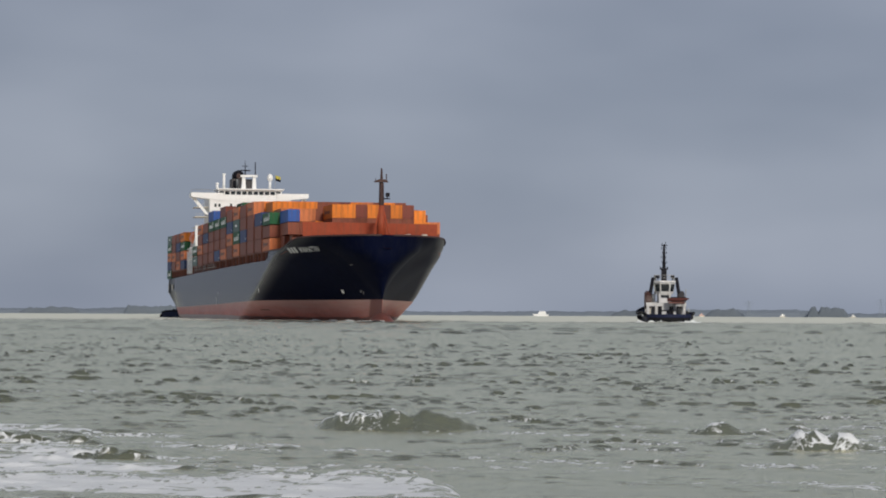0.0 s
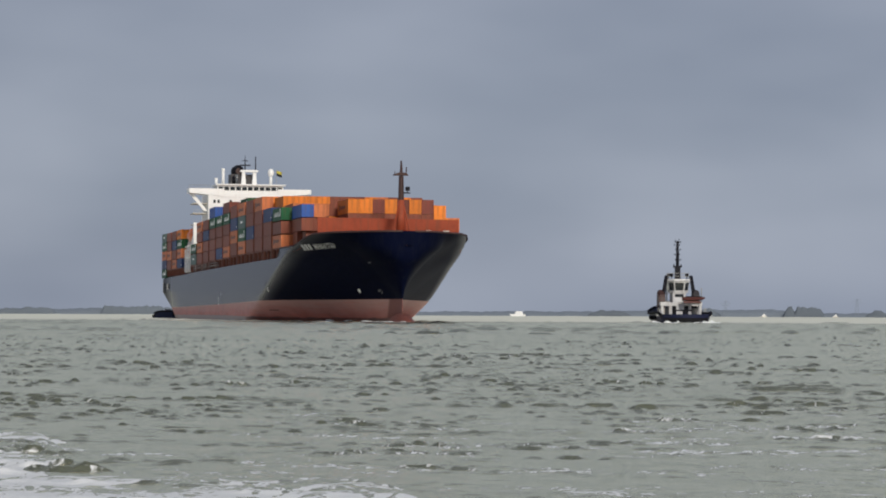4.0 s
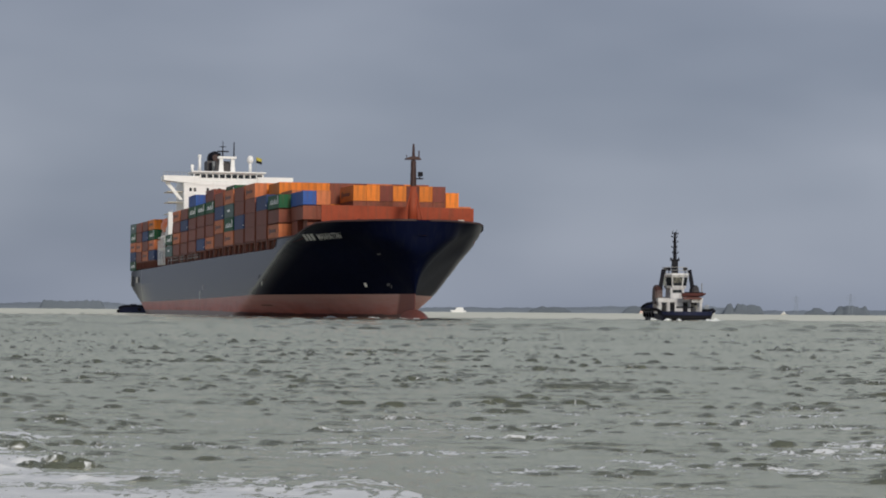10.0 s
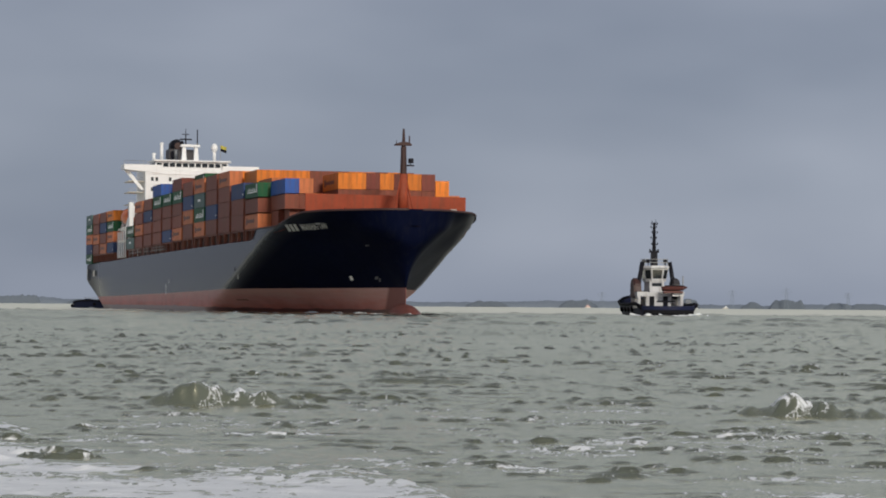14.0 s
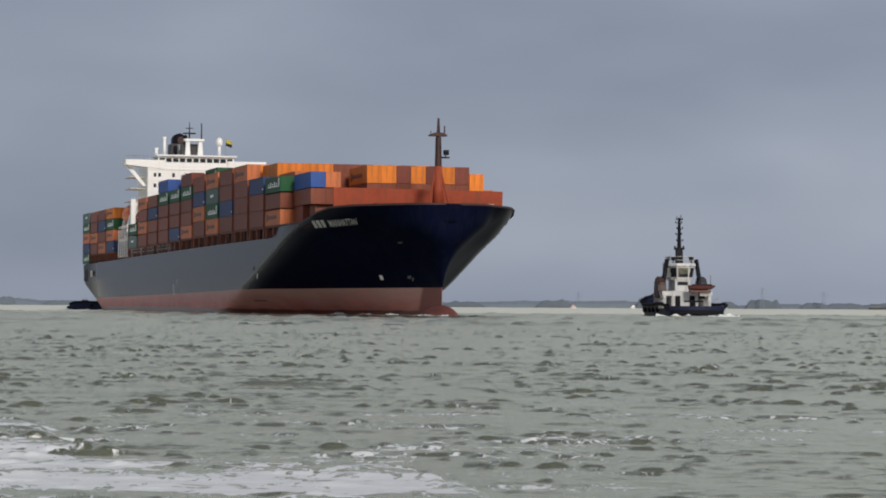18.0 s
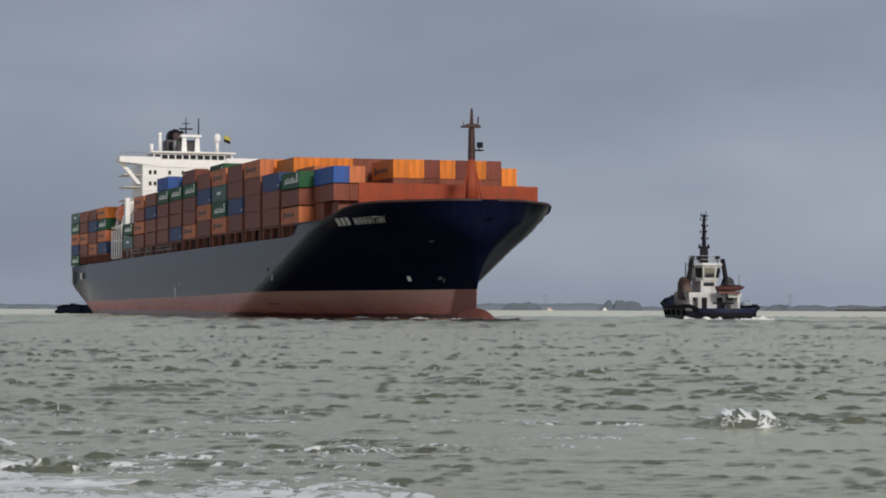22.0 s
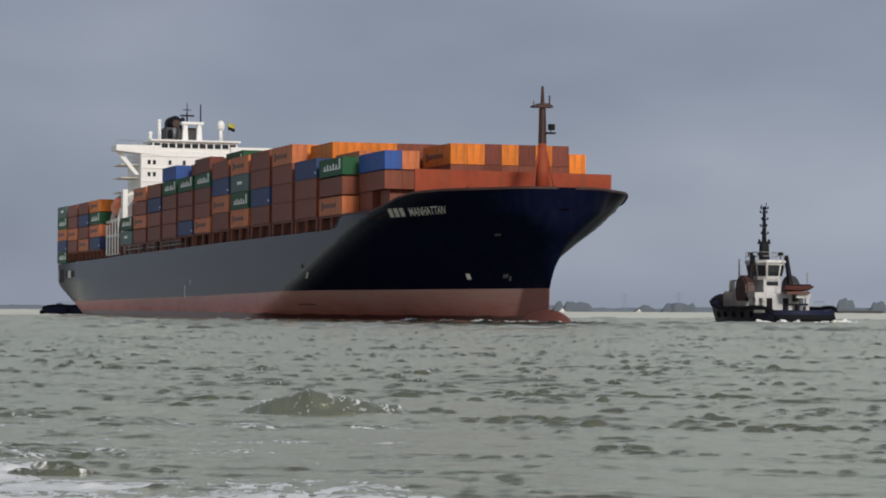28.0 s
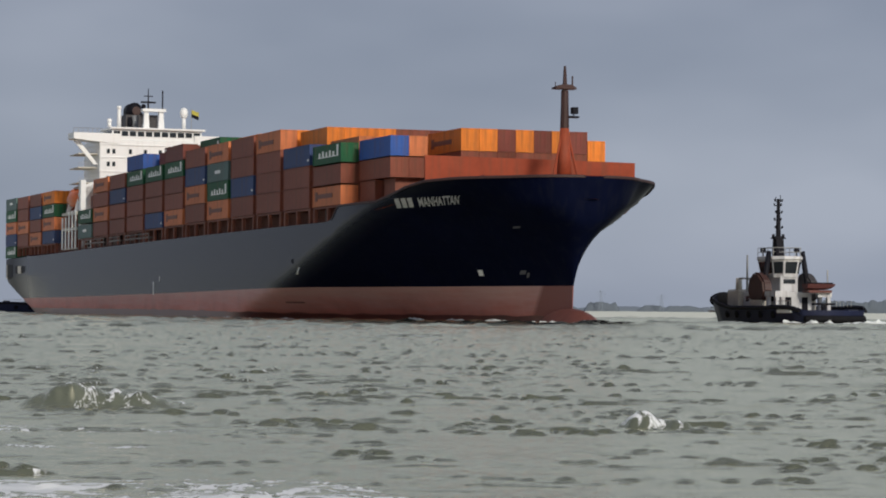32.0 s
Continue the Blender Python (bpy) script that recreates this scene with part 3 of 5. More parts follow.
def hull_half(x, z):
    """Half breadth at a station and height: flat sides amidships, a fine flared bow, a tucked-in stern."""
    if x < -215:
        w = lerp(x, [(-215, 18.7), (-235, 17.9), (-250, 15.5), (-262, 13.0), (-271.5, 10.5)])
        d = lerp(x, [(-240, 18.7), (-271.5, 17.9)])
        return w + (d - w) * min(1.0, max(0.0, z / 8.0)) ** 0.45
    zz = max(0.0, z)
    flat = lerp(zz, [(0, -80), (5.5, -53), (11.0, -30.5), (12.6, -23), (15, -12), (17.4, -6)])
    p = lerp(zz, [(0, 1.42), (6, 1.1), (10, 0.905), (15, 0.70), (17.4, 0.60)])
    u = (x - flat) / (stem_x(z) - flat)
    u = 0.5 * (u + math.sqrt(u * u + 0.0005)) if u < 0.98 else u
    v = max(0.0, 1 - u)
    blunt = lerp(zz, [(4.4, 0.02), (7, 0.13), (10, 0.21), (14, 0.4), (17.4, 0.28)])
    nose = lerp(zz, [(8, 0.54), (14, 0.32), (17.4, 0.37)])
    swell = 0.5 * min(1.0, max(0.0, (zz - 11.0) / 6.0)) * math.exp(-((x - 2.5) / 5.5) ** 2) * min(1.0, v / 0.05)
    swell -= 1.4 * min(1.0, max(0.0, (zz - 10.0) / 3.0)) * math.exp(-((x + 9.0) / 9.0) ** 2)
    if v < blunt:
        return max(0.03, 18.7 * blunt ** p * (v / blunt) ** nose + 0.03 + swell * min(1.0, v / 0.12))
    return 18.7 * v ** p + 0.03 + swell


def port_scale(x):
    """The port bow is a little finer than the starboard one."""
    return lerp(x, [(-60, 1.0), (-25, 0.90), (14, 0.90)])


def boot_z(x):
    """Top of the red band, lower towards the stern."""
    return lerp(x, [(20, 4.45), (-50, 4.4), (-120, 3.8), (-200, 3.3), (-272, 3.1)])


def deck_half(x):
    return hull_half(x, top_z(x))


def hull_strip(z_lo, z_hi, rows):
    """Both sides of the hull between two height lines, closed at the stern."""
    bm = B()
    us = [i / 150 for i in range(151)]
    grid = {}
    for side in (-1, 1):
        for i, u in enumerate(us):
            uu = u ** 1.9
            for j in range(rows + 1):
                f = j / rows
                x = 10.1 - 281.6 * uu
                lo, hi = z_lo(x), z_hi(x)
                z = lo + (hi - lo) * f
                xs = stem_x(z) - (stem_x(z) + 271.5) * uu
                z = max(z_lo(xs) + (z_hi(xs) - z_lo(xs)) * f, keel_z(xs))
                y = hull_half(xs, z) if i else 0.03
                grid[side, i, j] = bm.verts.new((xs, side * y * (port_scale(xs) if side > 0 else 1.0), z))
        for i in range(150):
            for j in range(rows):
                q = [grid[side, i, j], grid[side, i + 1, j], grid[side, i + 1, j + 1], grid[side, i, j + 1]]
                bm.faces.new(q if side < 0 else q[::-1])
    for j in range(rows):
        bm.faces.new((grid[-1, 150, j], grid[1, 150, j], grid[1, 150, j + 1], grid[-1, 150, j + 1]))
        bm.faces.new((grid[1, 0, j], grid[-1, 0, j], grid[-1, 0, j + 1], grid[1, 0, j + 1]))
    bmesh.ops.remove_doubles(bm, verts=bm.verts[:], dist=0.002)
    bmesh.ops.recalc_face_normals(bm, faces=bm.faces[:])
    return bm


def wet_z(x):
    """The upper edge of the dark wet band."""
    return lerp(x, [(-120, 1.1), (-50, 0.75)]) + 0.25 * noise.noise(Vector((x * 0.25, 0, 0)))


ship = thing("container_ship", "dark blue container ship with red boot topping, stacked with containers", "ship")
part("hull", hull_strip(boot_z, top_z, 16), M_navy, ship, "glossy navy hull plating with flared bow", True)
part("boot_topping", hull_strip(wet_z, boot_z, 6), M_red, ship, "faded pinkish-red lower hull", True)
part("wet_band", hull_strip(lambda x: -2.5, wet_z, 4), M_wet, ship, "dark wet red band at the waterline", True)
part("bulbous_bow", ball(B(), (2.6, 0, -1.6), (8.8, 2.5, 3.3), 24, 14), M_bulb, ship, "weathered red bulb breaking the water", True)


def deck_plate():
    bm = B()
    xs = [-271.2 + i * (281.0 / 120) for i in range(121)]
    rows = []
    for x in xs:
        z = min(top_z(x) - 1.1, 14.6) if x > -33 else top_z(x) - 0.05
        h = max(hull_half(x, z) - 0.05, 0.05)
        rows.append((bm.verts.new((x, -h, z)), bm.verts.new((x, h * port_scale(x), z))))
    for a, b in zip(rows, rows[1:]):
        bm.faces.new((a[0], b[0], b[1], a[1]))
    return bm


part("deck", deck_plate(), M_deckred, ship, "oxide red steel deck")


def container_mesh(length, high, mat, name="container"):
    """A box with corner posts, rails and set-in panels; origin at its lower corner, x along, y across."""
    bm = B()
    w = 2.44
    box(bm, 0.05, length - 0.05, 0.05, w - 0.05, 0.12, high - 0.03)
    for x in (0.0, length - 0.16):
        for y in (0.0, w - 0.16):
            box(bm, x, x + 0.16, y, y + 0.16, 0.0, high)
    for y in (0.005, w - 0.105):
        for z in (0.02, high - 0.12):
            box(bm, 0.16, length - 0.16, y, y + 0.10, z, z + 0.115)
    for x in (0.005, length - 0.105):
        for z in (0.02, high - 0.12):
            box(bm, x, x + 0.10, 0.16, w - 0.16, z, z + 0.115)
    # lock rods on the door end
    for y in (0.42, 0.92, 1.52, 2.02):
        box(bm, length - 0.05, length - 0.01, y - 0.03, y + 0.03, 0.14, high - 0.13)
    bmesh.ops.recalc_face_normals(bm, faces=bm.faces[:])
    me = bpy.data.meshes.new(name)
    bm.to_mesh(me)
    bm.free()
    me.materials.append(mat)
    return me


LOW, HIGH = 2.59, 2.90
PAINTS = {"o": M_orange, "t": M_tan, "b": M_brown, "m": M_maroon, "u": M_blue, "n": M_navyc, "g": M_green, "e": M_teal}
BOXES = {(k, h): container_mesh(12.19, h - 0.03, m) for k, m in PAINTS.items() for h in (LOW, HIGH)}
SAYS = {"o": "bright orange container", "t": "faded orange container", "b": "red-brown container", "m": "maroon container", "u": "blue container",
        "n": "dark blue container", "g": "green container", "e": "grey-green container"}


def marking(code):
    """A bar, or a comb of bars, where a container's side lettering stands, on its starboard face."""
    bm = B()
    if code in "ot":
        pts = [(1.2, 0.75), (2.2, 0.75), (2.2, 1.05), (8.6, 1.05), (8.6, 1.65), (2.2, 1.65), (2.2, 1.95), (1.2, 1.95)]
    elif code == "g":
        pts = [(2.2, 0.85)]
        pts += [(11.0, 0.85), (11.0, 2.35), (10.3, 2.35), (10.3, 1.0)]
        for i in range(5):
            pts += [(9.2 - i * 1.5, 1.0), (9.2 - i * 1.5, 1.55 + 0.2 * (i % 2)), (8.6 - i * 1.5, 1.55 + 0.2 * (i % 2)), (8.6 - i * 1.5, 1.0)]
        pts += [(2.2, 1.0)]
    elif code in "mn":
        pts = [(0.5, 2.0), (1.1, 2.0), (1.1, 2.3), (0.5, 2.3)] if code == "m" else [(11.2, 0.55), (11.75, 0.55), (11.75, 0.85), (11.2, 0.85)]
    else:
        pts = [(4.5, 1.2), (7.5, 1.2), (7.5, 1.7), (4.5, 1.7)]
    prism(bm, pts, "y", -0.012, 0.045)
    me = bpy.data.meshes.new("lettering")
    bm.to_mesh(me)
    bm.free()
    me.materials.append(M_markd if code in "ot" else M_mark)
    return me


MARKS = {k: marking(k) for k in "otgemn"}


def container(code, x_aft, y_out, z, high=HIGH, marked=True):
    """One container with its aft starboard lower corner at (x_aft, y_out, z)."""
    ob = share("container", BOXES[code, high], ship, Matrix.Translation((x_aft, y_out, z)), SAYS[code])
    if marked and code in MARKS:
        share("lettering", MARKS[code], ob, Matrix.Identity(4))
    return ob


# starboard outer column of each bay from the bow aft, lowest tier first; box height; top of the inner rows and their colours
BAYS = [("tbg", 2.78, 24.05, "tttbmboobtmbot"), ("bbn", HIGH, 26.2, "oooobbmotbobtb"), ("bbbt", HIGH, 26.4, "oobbttmbotbbob"), ("bnbb", HIGH, 27.0, "tobboobmbtbomb"),
        ("tget", HIGH, 28.0, "gobbotbmboubtb"), ("btnb", HIGH, 28.3, "ggtbobmbotbgbb"), ("tbbgm", LOW, 27.8, "mmtbobnbotbgbb"), ("nbbg", LOW, 27.9, "bmtbobobotbgbb"),
        ("bbbgu", LOW, 27.9, "unubobmbotbgbb"), ("bbnb", LOW, 25.4, "bbtbobmbotbgbb"), ("btbt", LOW, 25.4, "tbbtobmbotbgbb"), ("eg", LOW, 22.8, "mbtbobmbotbgbb")]
AFT_BAYS = [("ntgo", "ooobtbmobtbobm"), ("tbnb", "bobtmbtobnbtbo"), ("btbb", "mbtbobmbtbobbt"), ("gntge", "gbtbobmbotbgbb")]


def bay_x(i):
    return BAY0 - PITCH * i


def load_cargo():
    bulk = B()

    def fill(x, y, z0, z1):
        if z1 > z0:
            box(bulk, x + 0.03, x + 12.16, y + 0.03, y + 2.41, z0, z1)

    for i, (col, high, top, inner) in enumerate(BAYS):
        x = bay_x(i)
        h = HIGH if high == HIGH else LOW
        base = BASE - 0.085 * max(0, i - 4)
        pitch = high + (BASE - base) / len(col)
        for k, c in enumerate(col):
            container(c, x, -SIDE, base + k * pitch, h)
        for r in range(1, 15):
            y = -SIDE + r * 2.482
            z = (top if r < 13 else top - 2.6) - h
            if i in (4, 5, 6, 7, 8) and r in (4, 5, 9):
                z -= h
            if r == 1 and i in (1, 2, 3, 4, 9):
                z = BASE + len(col) * high - h if i != 1 else z
            c = inner[r - 1]
            container(c, x, y, z, h, marked=(c == "g"))
            if r < 8:
                container("bmtbobm"[(r + i) % 7], x, y, z - h, h, False)
                fill(x, y, BASE, z - h - 0.01)
            else:
                fill(x, y, BASE, z - 0.01)
    for i, (col, inner) in enumerate(AFT_BAYS):
        x = -268.3 + PITCH * (3 - i)
        base, h = (14.2, 2.68) if i < 3 else (11.9, 2.62)
        for k, c in enumerate(col):
            container(c, x, -SIDE, base + k * h, LOW)
        z = base + (len(col) - 1) * h
        for r in range(1, 15):
            y = -SIDE + r * 2.482
            fill(x, y, 12.5, z - 0.02)
            container(inner[r - 1], x, y, z, LOW, False)
    stack = part("cargo_block", bulk, M_brown, ship, "stacked red-brown containers inside the bays")
    tagged(stack, kind="stuff")
    # foremost bay, behind the breakwater
    x = -27.8
    for k, c in enumerate("bu"):
        container(c, x, -16.6, 18.0 + k * 2.7, LOW)
    container("b", x, -14.1, 18.0, LOW)
    container("t", x, -14.1, 20.7, LOW)
    share("container", container_mesh(6.06, 2.56, M_brown), ship, Matrix.Translation((x, -16.5, 15.35)), "short red-brown container")
    for y in (-11.6, -9.9):
        container("m", x + 0.4, y, 17.4, LOW, False)
    for r, c in enumerate("oomomom"):
        y = -7.36 + r * 2.49
        container("b", x + 0.6, y, 18.65, HIGH, False)
        container(c, x + 0.6, y, 21.55, HIGH)
    container("o", x + 0.6, 10.1, 20.45, HIGH, False)
    container("b", x + 0.6, 10.1, 17.5, HIGH, False)
    bm = B()
    box(bm, -27.4, -16.4, -13.4, 11.6, 14.2, 17.38)
    box(bm, -27.0, -15.4, -7.2, 10.0, 17.3, 18.62)
    box(bm, -20.8, -16.6, -15.6, -12.0, 15.6, 17.97)
    part("forward_hatch", bm, M_lash, ship, "rust-red raised hatch under the foremost containers")


load_cargo()


def lash_posts():
    """Posts and rails that carry the outer stacks along both sides."""
    for i in range(12):
        for side in (-1, 1):
            bm = B()
            x0 = bay_x(i)
            z1 = BASE - 0.05 - 0.085 * max(0, i - 4)
            for k in range(3):
                x = x0 + 0.2 + k * 5.75
                yy = min(18.3, hull_half(x, 13.4) - 0.35)
                box(bm, x, x + 0.6, side * yy - 0.25, side * yy + 0.25, top_z(x) - 0.6, z1 - 0.25)
            box(bm, x0, x0 + 12.4, side * 18.2 - 0.28, side * 18.2 + 0.28, z1 - 0.26, z1)
            part("stack_support", bm, M_lash, ship)
    bm = B()
    box(bm, -196, -36, -15.0, 15.0, 12.4, BASE - 0.06)
    box(bm, -36, -28.5, -12.5, 12.5, 12.6, BASE - 0.06)
    part("hatch_coaming", bm, M_lash, ship, "rust-red hatch coaming under the stacks")
    # raised walkways outboard of the after bays
    for x0, x1 in ((-187.5, -170.0), (-165.5, -157.0), (-152.5, -135.0)):
        bm = B()
        box(bm, x0, x1, -18.55, -17.6, 13.25, 13.5)
        box(bm, x0, x1, -18.55, -18.45, 13.95, 14.12)
        for k in range(6):
            x = x0 + 0.1 + (x1 - x0 - 0.3) * k / 5
            box(bm, x, x + 0.14, -18.55, -18.42, 12.3, 14.1)
        part("side_walkway", bm, M_weathered, ship, "weathered grey walkway with rails")
    for i in range(4):
        x0 = -268.3 + PITCH * (3 - i)
        bm = B()
        for k in range(4):
            x = x0 + 0.3 + k * 3.9
            box(bm, x, x + 0.4, -18.3, -17.8, 12.2, 14.1)
        box(bm, x0, x0 + 12.4, -18.4, -17.8, 13.9, 14.15)
        part("stack_support", bm, M_lash, ship)
    # lashing bridges between the bays, painted dark to put in the gaps' shade
    for i in range(12):
        bm = B()
        x = bay_x(i) - 1.15
        for y in (-16.4, -9, 0, 9, 16.1):
            box(bm, x, x + 0.5, y, y + 0.35, 13.0, 20.2)
        for z in (17.5, 20.2):
            box(bm, x, x + 0.6, -16.4, 16.45, z, z + 0.15)
        part("lashing_bridge", bm, M_soot_shade, ship)


lash_posts()


def foredeck():
    bm = B()
    prism(bm, [(-14.55, 16.9), (13.7, 16.9), (13.72, 20.2), (-14.6, 20.4)], "x", -8.75, -8.45)
    for y in range(-13, 14, 3):
        prism(bm, [(-11.5, 16.0), (-8.75, 16.0), (-8.75, 19.8)], "y", y, y + 0.12)
    part("breakwater", bm, M_deckred, ship, "oxide red steel breakwater across the foredeck")
    mast = part("foremast", beam(B(), (0, 0, 16.2), (0, 0, 23.6), 1.05, 0.55, 12), M_deckred, ship, "red tapered foremast with lights", True)
    bm = B()
    beam(bm, (0, 0, 23.6), (0, 0, 28.2), 0.56, 0.46, 10)
    beam(bm, (0, 0, 28.2), (0, 0, 31.2), 0.34, 0.16, 8)
    part("topmast", bm, M_mast, mast, "dark rust-red upper mast")
    bm = B()
    prism(bm, [(-1.5, 28.35), (1.3, 28.35), (1.2, 28.6), (0.6, 28.9), (-0.6, 28.9), (-1.4, 28.6)], "x", -0.7, 0.7)
    beam(bm, (0, -1.25, 28.5), (0, -1.25, 29.2), 0.06)
    beam(bm, (0, 1.0, 28.5), (0, 1.0, 30.0), 0.11)
    part("crosstree", bm, M_mast, mast)
    bm = B()
    box(bm, -0.5, 0.6, 0.4, 1.7, 24.9, 25.1)
    box(bm, -0.35, 0.45, 0.9, 1.65, 25.4, 26.2, 0.06)
    beam(bm, (0, 1.2, 25.1), (0, 1.2, 25.4), 0.08)
    part("lamp_bracket", bm, M_black, mast)
    bm = B()
    for s in (-1, 1):
        beam(bm, (0.4, s * 1.9, 16.4), (0.1, s * 0.5, 22.6), 0.14)
    part("mast_stay", bm, M_deckred, mast)
    mast.location = (0.0, 0.35, 0.0)
    for y in (-9, -5.5, 2.5, 6, 9.5):
        bm = B()
        box(bm, -4, -3, y, y + 1.1, 16.2, 17.9, 0.1)
        part("mooring_winch", bm, M_deckred if y < 5 else M_cream, ship)
    # rounded capping along the top of the bulwark
    for side in (-1, 1):
        bm = B()
        rows = []
        for i in range(80):
            x = 10.05 - 43.3 * (i / 79) ** 1.6
            h, z = max(deck_half(x), 0.05) * (port_scale(x) if side > 0 else 1.0), top_z(x)
            rows.append([bm.verts.new((x, side * (h + dy), z + dz)) for dy, dz in ((0.07, -0.22), (0.09, 0.02), (0.0, 0.10), (-0.14, 0.02), (-0.14, -0.22))])
        for p, q in zip(rows, rows[1:]):
            for k in range(4):
                bm.faces.new((p[k], q[k], q[k + 1], p[k + 1]))
        part("bulwark_cap", bm, M_mast, ship, "dark rust-red bulwark capping", True)


foredeck()


def hull_marks():
    def patch(x, z, w, h, lean=0.0):
        """A painted patch that follows the plating round (x, z)."""
        bm = B()
        g = [[bm.verts.new((x + u * w / 2 + lean * v, -hull_half(x + u * w / 2 + lean * v, z + v * h / 2) - 0.05, z + v * h / 2)) for v in (-1, 0, 1)] for u in (-1, -0.5, 0, 0.5, 1)]
        for p, q in zip(g, g[1:]):
            for k in range(2):
                bm.faces.new((p[k], q[k], q[k + 1], p[k + 1]))
        bmesh.ops.recalc_face_normals(bm, faces=bm.faces[:])
        return bm
    part("thruster_mark", patch(-13.0, 6.1, 0.9, 0.75, 0.25), M_mark, ship, "white painted hull mark")
    for x, z, w, h in ((-5.2, 6.1, 1.1, 0.5), (-4.5, 5.75, 0.5, 0.6), (-0.3, 11.45, 1.5, 0.25)):
        part("thruster_mark", patch(x, z, w, h, 0.3), M_dimmark, ship, "worn grey hull mark")
    part("hull_mark", patch(-48.3, 6.6, 0.45, 0.9, 1.0), M_mark, ship, "white painted hull mark")
    part("hull_mark", patch(-50.2, 7.95, 0.8, 0.6), M_black, ship, "black painted hull mark")
    part("scrape", patch(-59.0, 2.3, 4.5, 0.22), M_bulb, ship, "dark red scrape on the lower hull")
    for x, z, w, h in ((-130.2, 4.6, 0.7, 2.2), (-126.0, 6.2, 0.5, 0.9)):
        part("draught_scale", patch(x, z, w, h), M_mark, ship, "white draught marks")
    # a black block puts in the shade inside each mooring opening
    for x0, x1, z0, z1, w0, w1 in ((-269.8, -261.8, 7.3, 10.9, -268.9, -268.2), (-257.0, -245.5, 8.2, 10.4, -253.6, -250.0)):
        y = max(hull_half(x0, z1), hull_half(x1, z1), hull_half(x1, z0)) + 0.05
        opening = part("mooring_opening", box(B(), x0, x1, -y, -y + 1.2, z0, z1, 0.5), M_black, ship, "dark mooring opening in the hull side")
        part("fairlead", box(B(), w0, w1, -y - 0.06, -y + 0.5, z0 + 0.25, z1 - 0.35), M_cream, opening)


hull_marks()


FUN = (-5.95, -1.8, -5.4, -2.6)


def accommodation():
    C = -1.9
    house = part("deckhouse", box(B(), -211.5, -197.2, -13.4, 9.7, 12.8, 34.2, 0.12), M_white, ship, "white painted accommodation block")
    for z in (19.5, 22.3, 25.1, 27.9, 30.7, 33.2):
        box_ = B()
        box(box_, -211.6, -197.05, -13.5, 9.8, z - 0.07, z + 0.07)
        part("deck_ledge", box_, M_white, house)
        for y in (-12.0, -10.9, -7.6, -4.6, -1.6, 1.8, 5.0, 8.2):
            if z > 24:
                bm = B()
                box(bm, -197.25, -197.12, y, y + 0.6, z - 1.75, z - 0.85)
                part("window", bm, M_glass, house)
    # bridge wings
    for s in (-1, 1):
        bm = B()
        y0, y1 = (C + s * 7.5, C + s * 16.7)
        prism(bm, [(y0, 33.3), (y1, 34.2), (y1, 35.4), (y0, 35.4)], "x", -202.4, -197.0)
        part("bridge_wing", bm, M_white, ship, "white bridge wing")
        bm = B()
        prism(bm, [(C + s * 11.5, 29.3), (C + s * 12.4, 29.3), (C + s * 16.4, 33.9), (C + s * 15.2, 33.9)], "x", -199.2, -198.6)
        part("wing_bracket", bm, M_white, ship)
        if s < 0:
            bm = B()
            for k in range(7):
                y = C - 11.1 - k * 0.93
                beam(bm, (-197.2, y, 35.4), (-197.2, y, 36.3), 0.05, n=5)
            beam(bm, (-197.2, C - 11.1, 36.3), (-197.2, C - 16.7, 36.3), 0.05, n=5)
            part("wing_railing", bm, M_steel, ship)
        for z in (20.2, 25.6, 28.6, 31.3):
            bm = B()
            box(bm, -207.5, -199, 9.7 if s > 0 else -17.2, 13.5 if s > 0 else -13.4, z, z + 0.18)
            part("side_gallery", bm, M_cream, ship)
            bm = B()
            for k in range(8):
                beam(bm, (-199.1, C + s * (11.7 + k * 0.5), z), (-199.1, C + s * (11.7 + k * 0.5), z + 1.0), 0.03, n=4)
            beam(bm, (-199.1, C + s * 11.7, z + 1.0), (-199.1, C + s * 15.2, z + 1.0), 0.04, n=4)
            part("gallery_railing", bm, M_steel, ship)
    wheel = part("wheelhouse", box(B(), -206.0, -197.6, -10.9, 7.2, 34.2, 36.3, 0.1), M_white, ship, "white wheelhouse with a band of dark windows")
    for k in range(11):
        bm = B()
        y = -10.6 + k * 1.61
        box(bm, -197.75, -197.52, y, y + 1.3, 35.0, 35.95)
        part("window", bm, M_glass, wheel)
    for k in range(4):
        bm = B()
        box(bm, -204.8 + k * 1.8, -203.4 + k * 1.8, -11.06, -10.9, 35.05, 36.0)
        part("window", bm, M_glass, wheel)
    part("roof", box(B(), -206.5, -197.0, -11.4, 7.8, 36.3, 36.7, 0.08), M_white, wheel)
    # radar portal, posts, domes
    bm = B()
    for y in (-3.35, -0.35):
        prism(bm, [(y - 0.62, 36.8), (y + 0.62, 36.8), (y + 0.40, 40.2), (y - 0.40, 40.2)], "x", -201.5, -200.4)
    box(bm, -201.8, -200.0, -4.2, 0.5, 40.2, 40.75)
    gantry = part("radar_mast", bm, M_white, ship, "white portal radar mast")
    part("mast_house", box(B(), -203.6, -201.8, -4.6, -0.8, 36.8, 39.6), M_soot_shade, ship, "dark housing behind the radar mast")
    bm = B()
    beam(bm, (-200.8, -2.95, 40.7), (-200.8, -2.95, 44.8), 0.2, 0.06)
    beam(bm, (-200.8, -0.05, 40.7), (-200.8, -0.05, 44.5), 0.16, 0.13)
    box(bm, -201.2, -200.4, -4.4, -1.5, 41.9, 42.2)
    box(bm, -201.0, -200.6, -3.8, -2.1, 43.2, 43.35)
    ball(bm, (-200.8, -3.9, 41.2), 0.5)
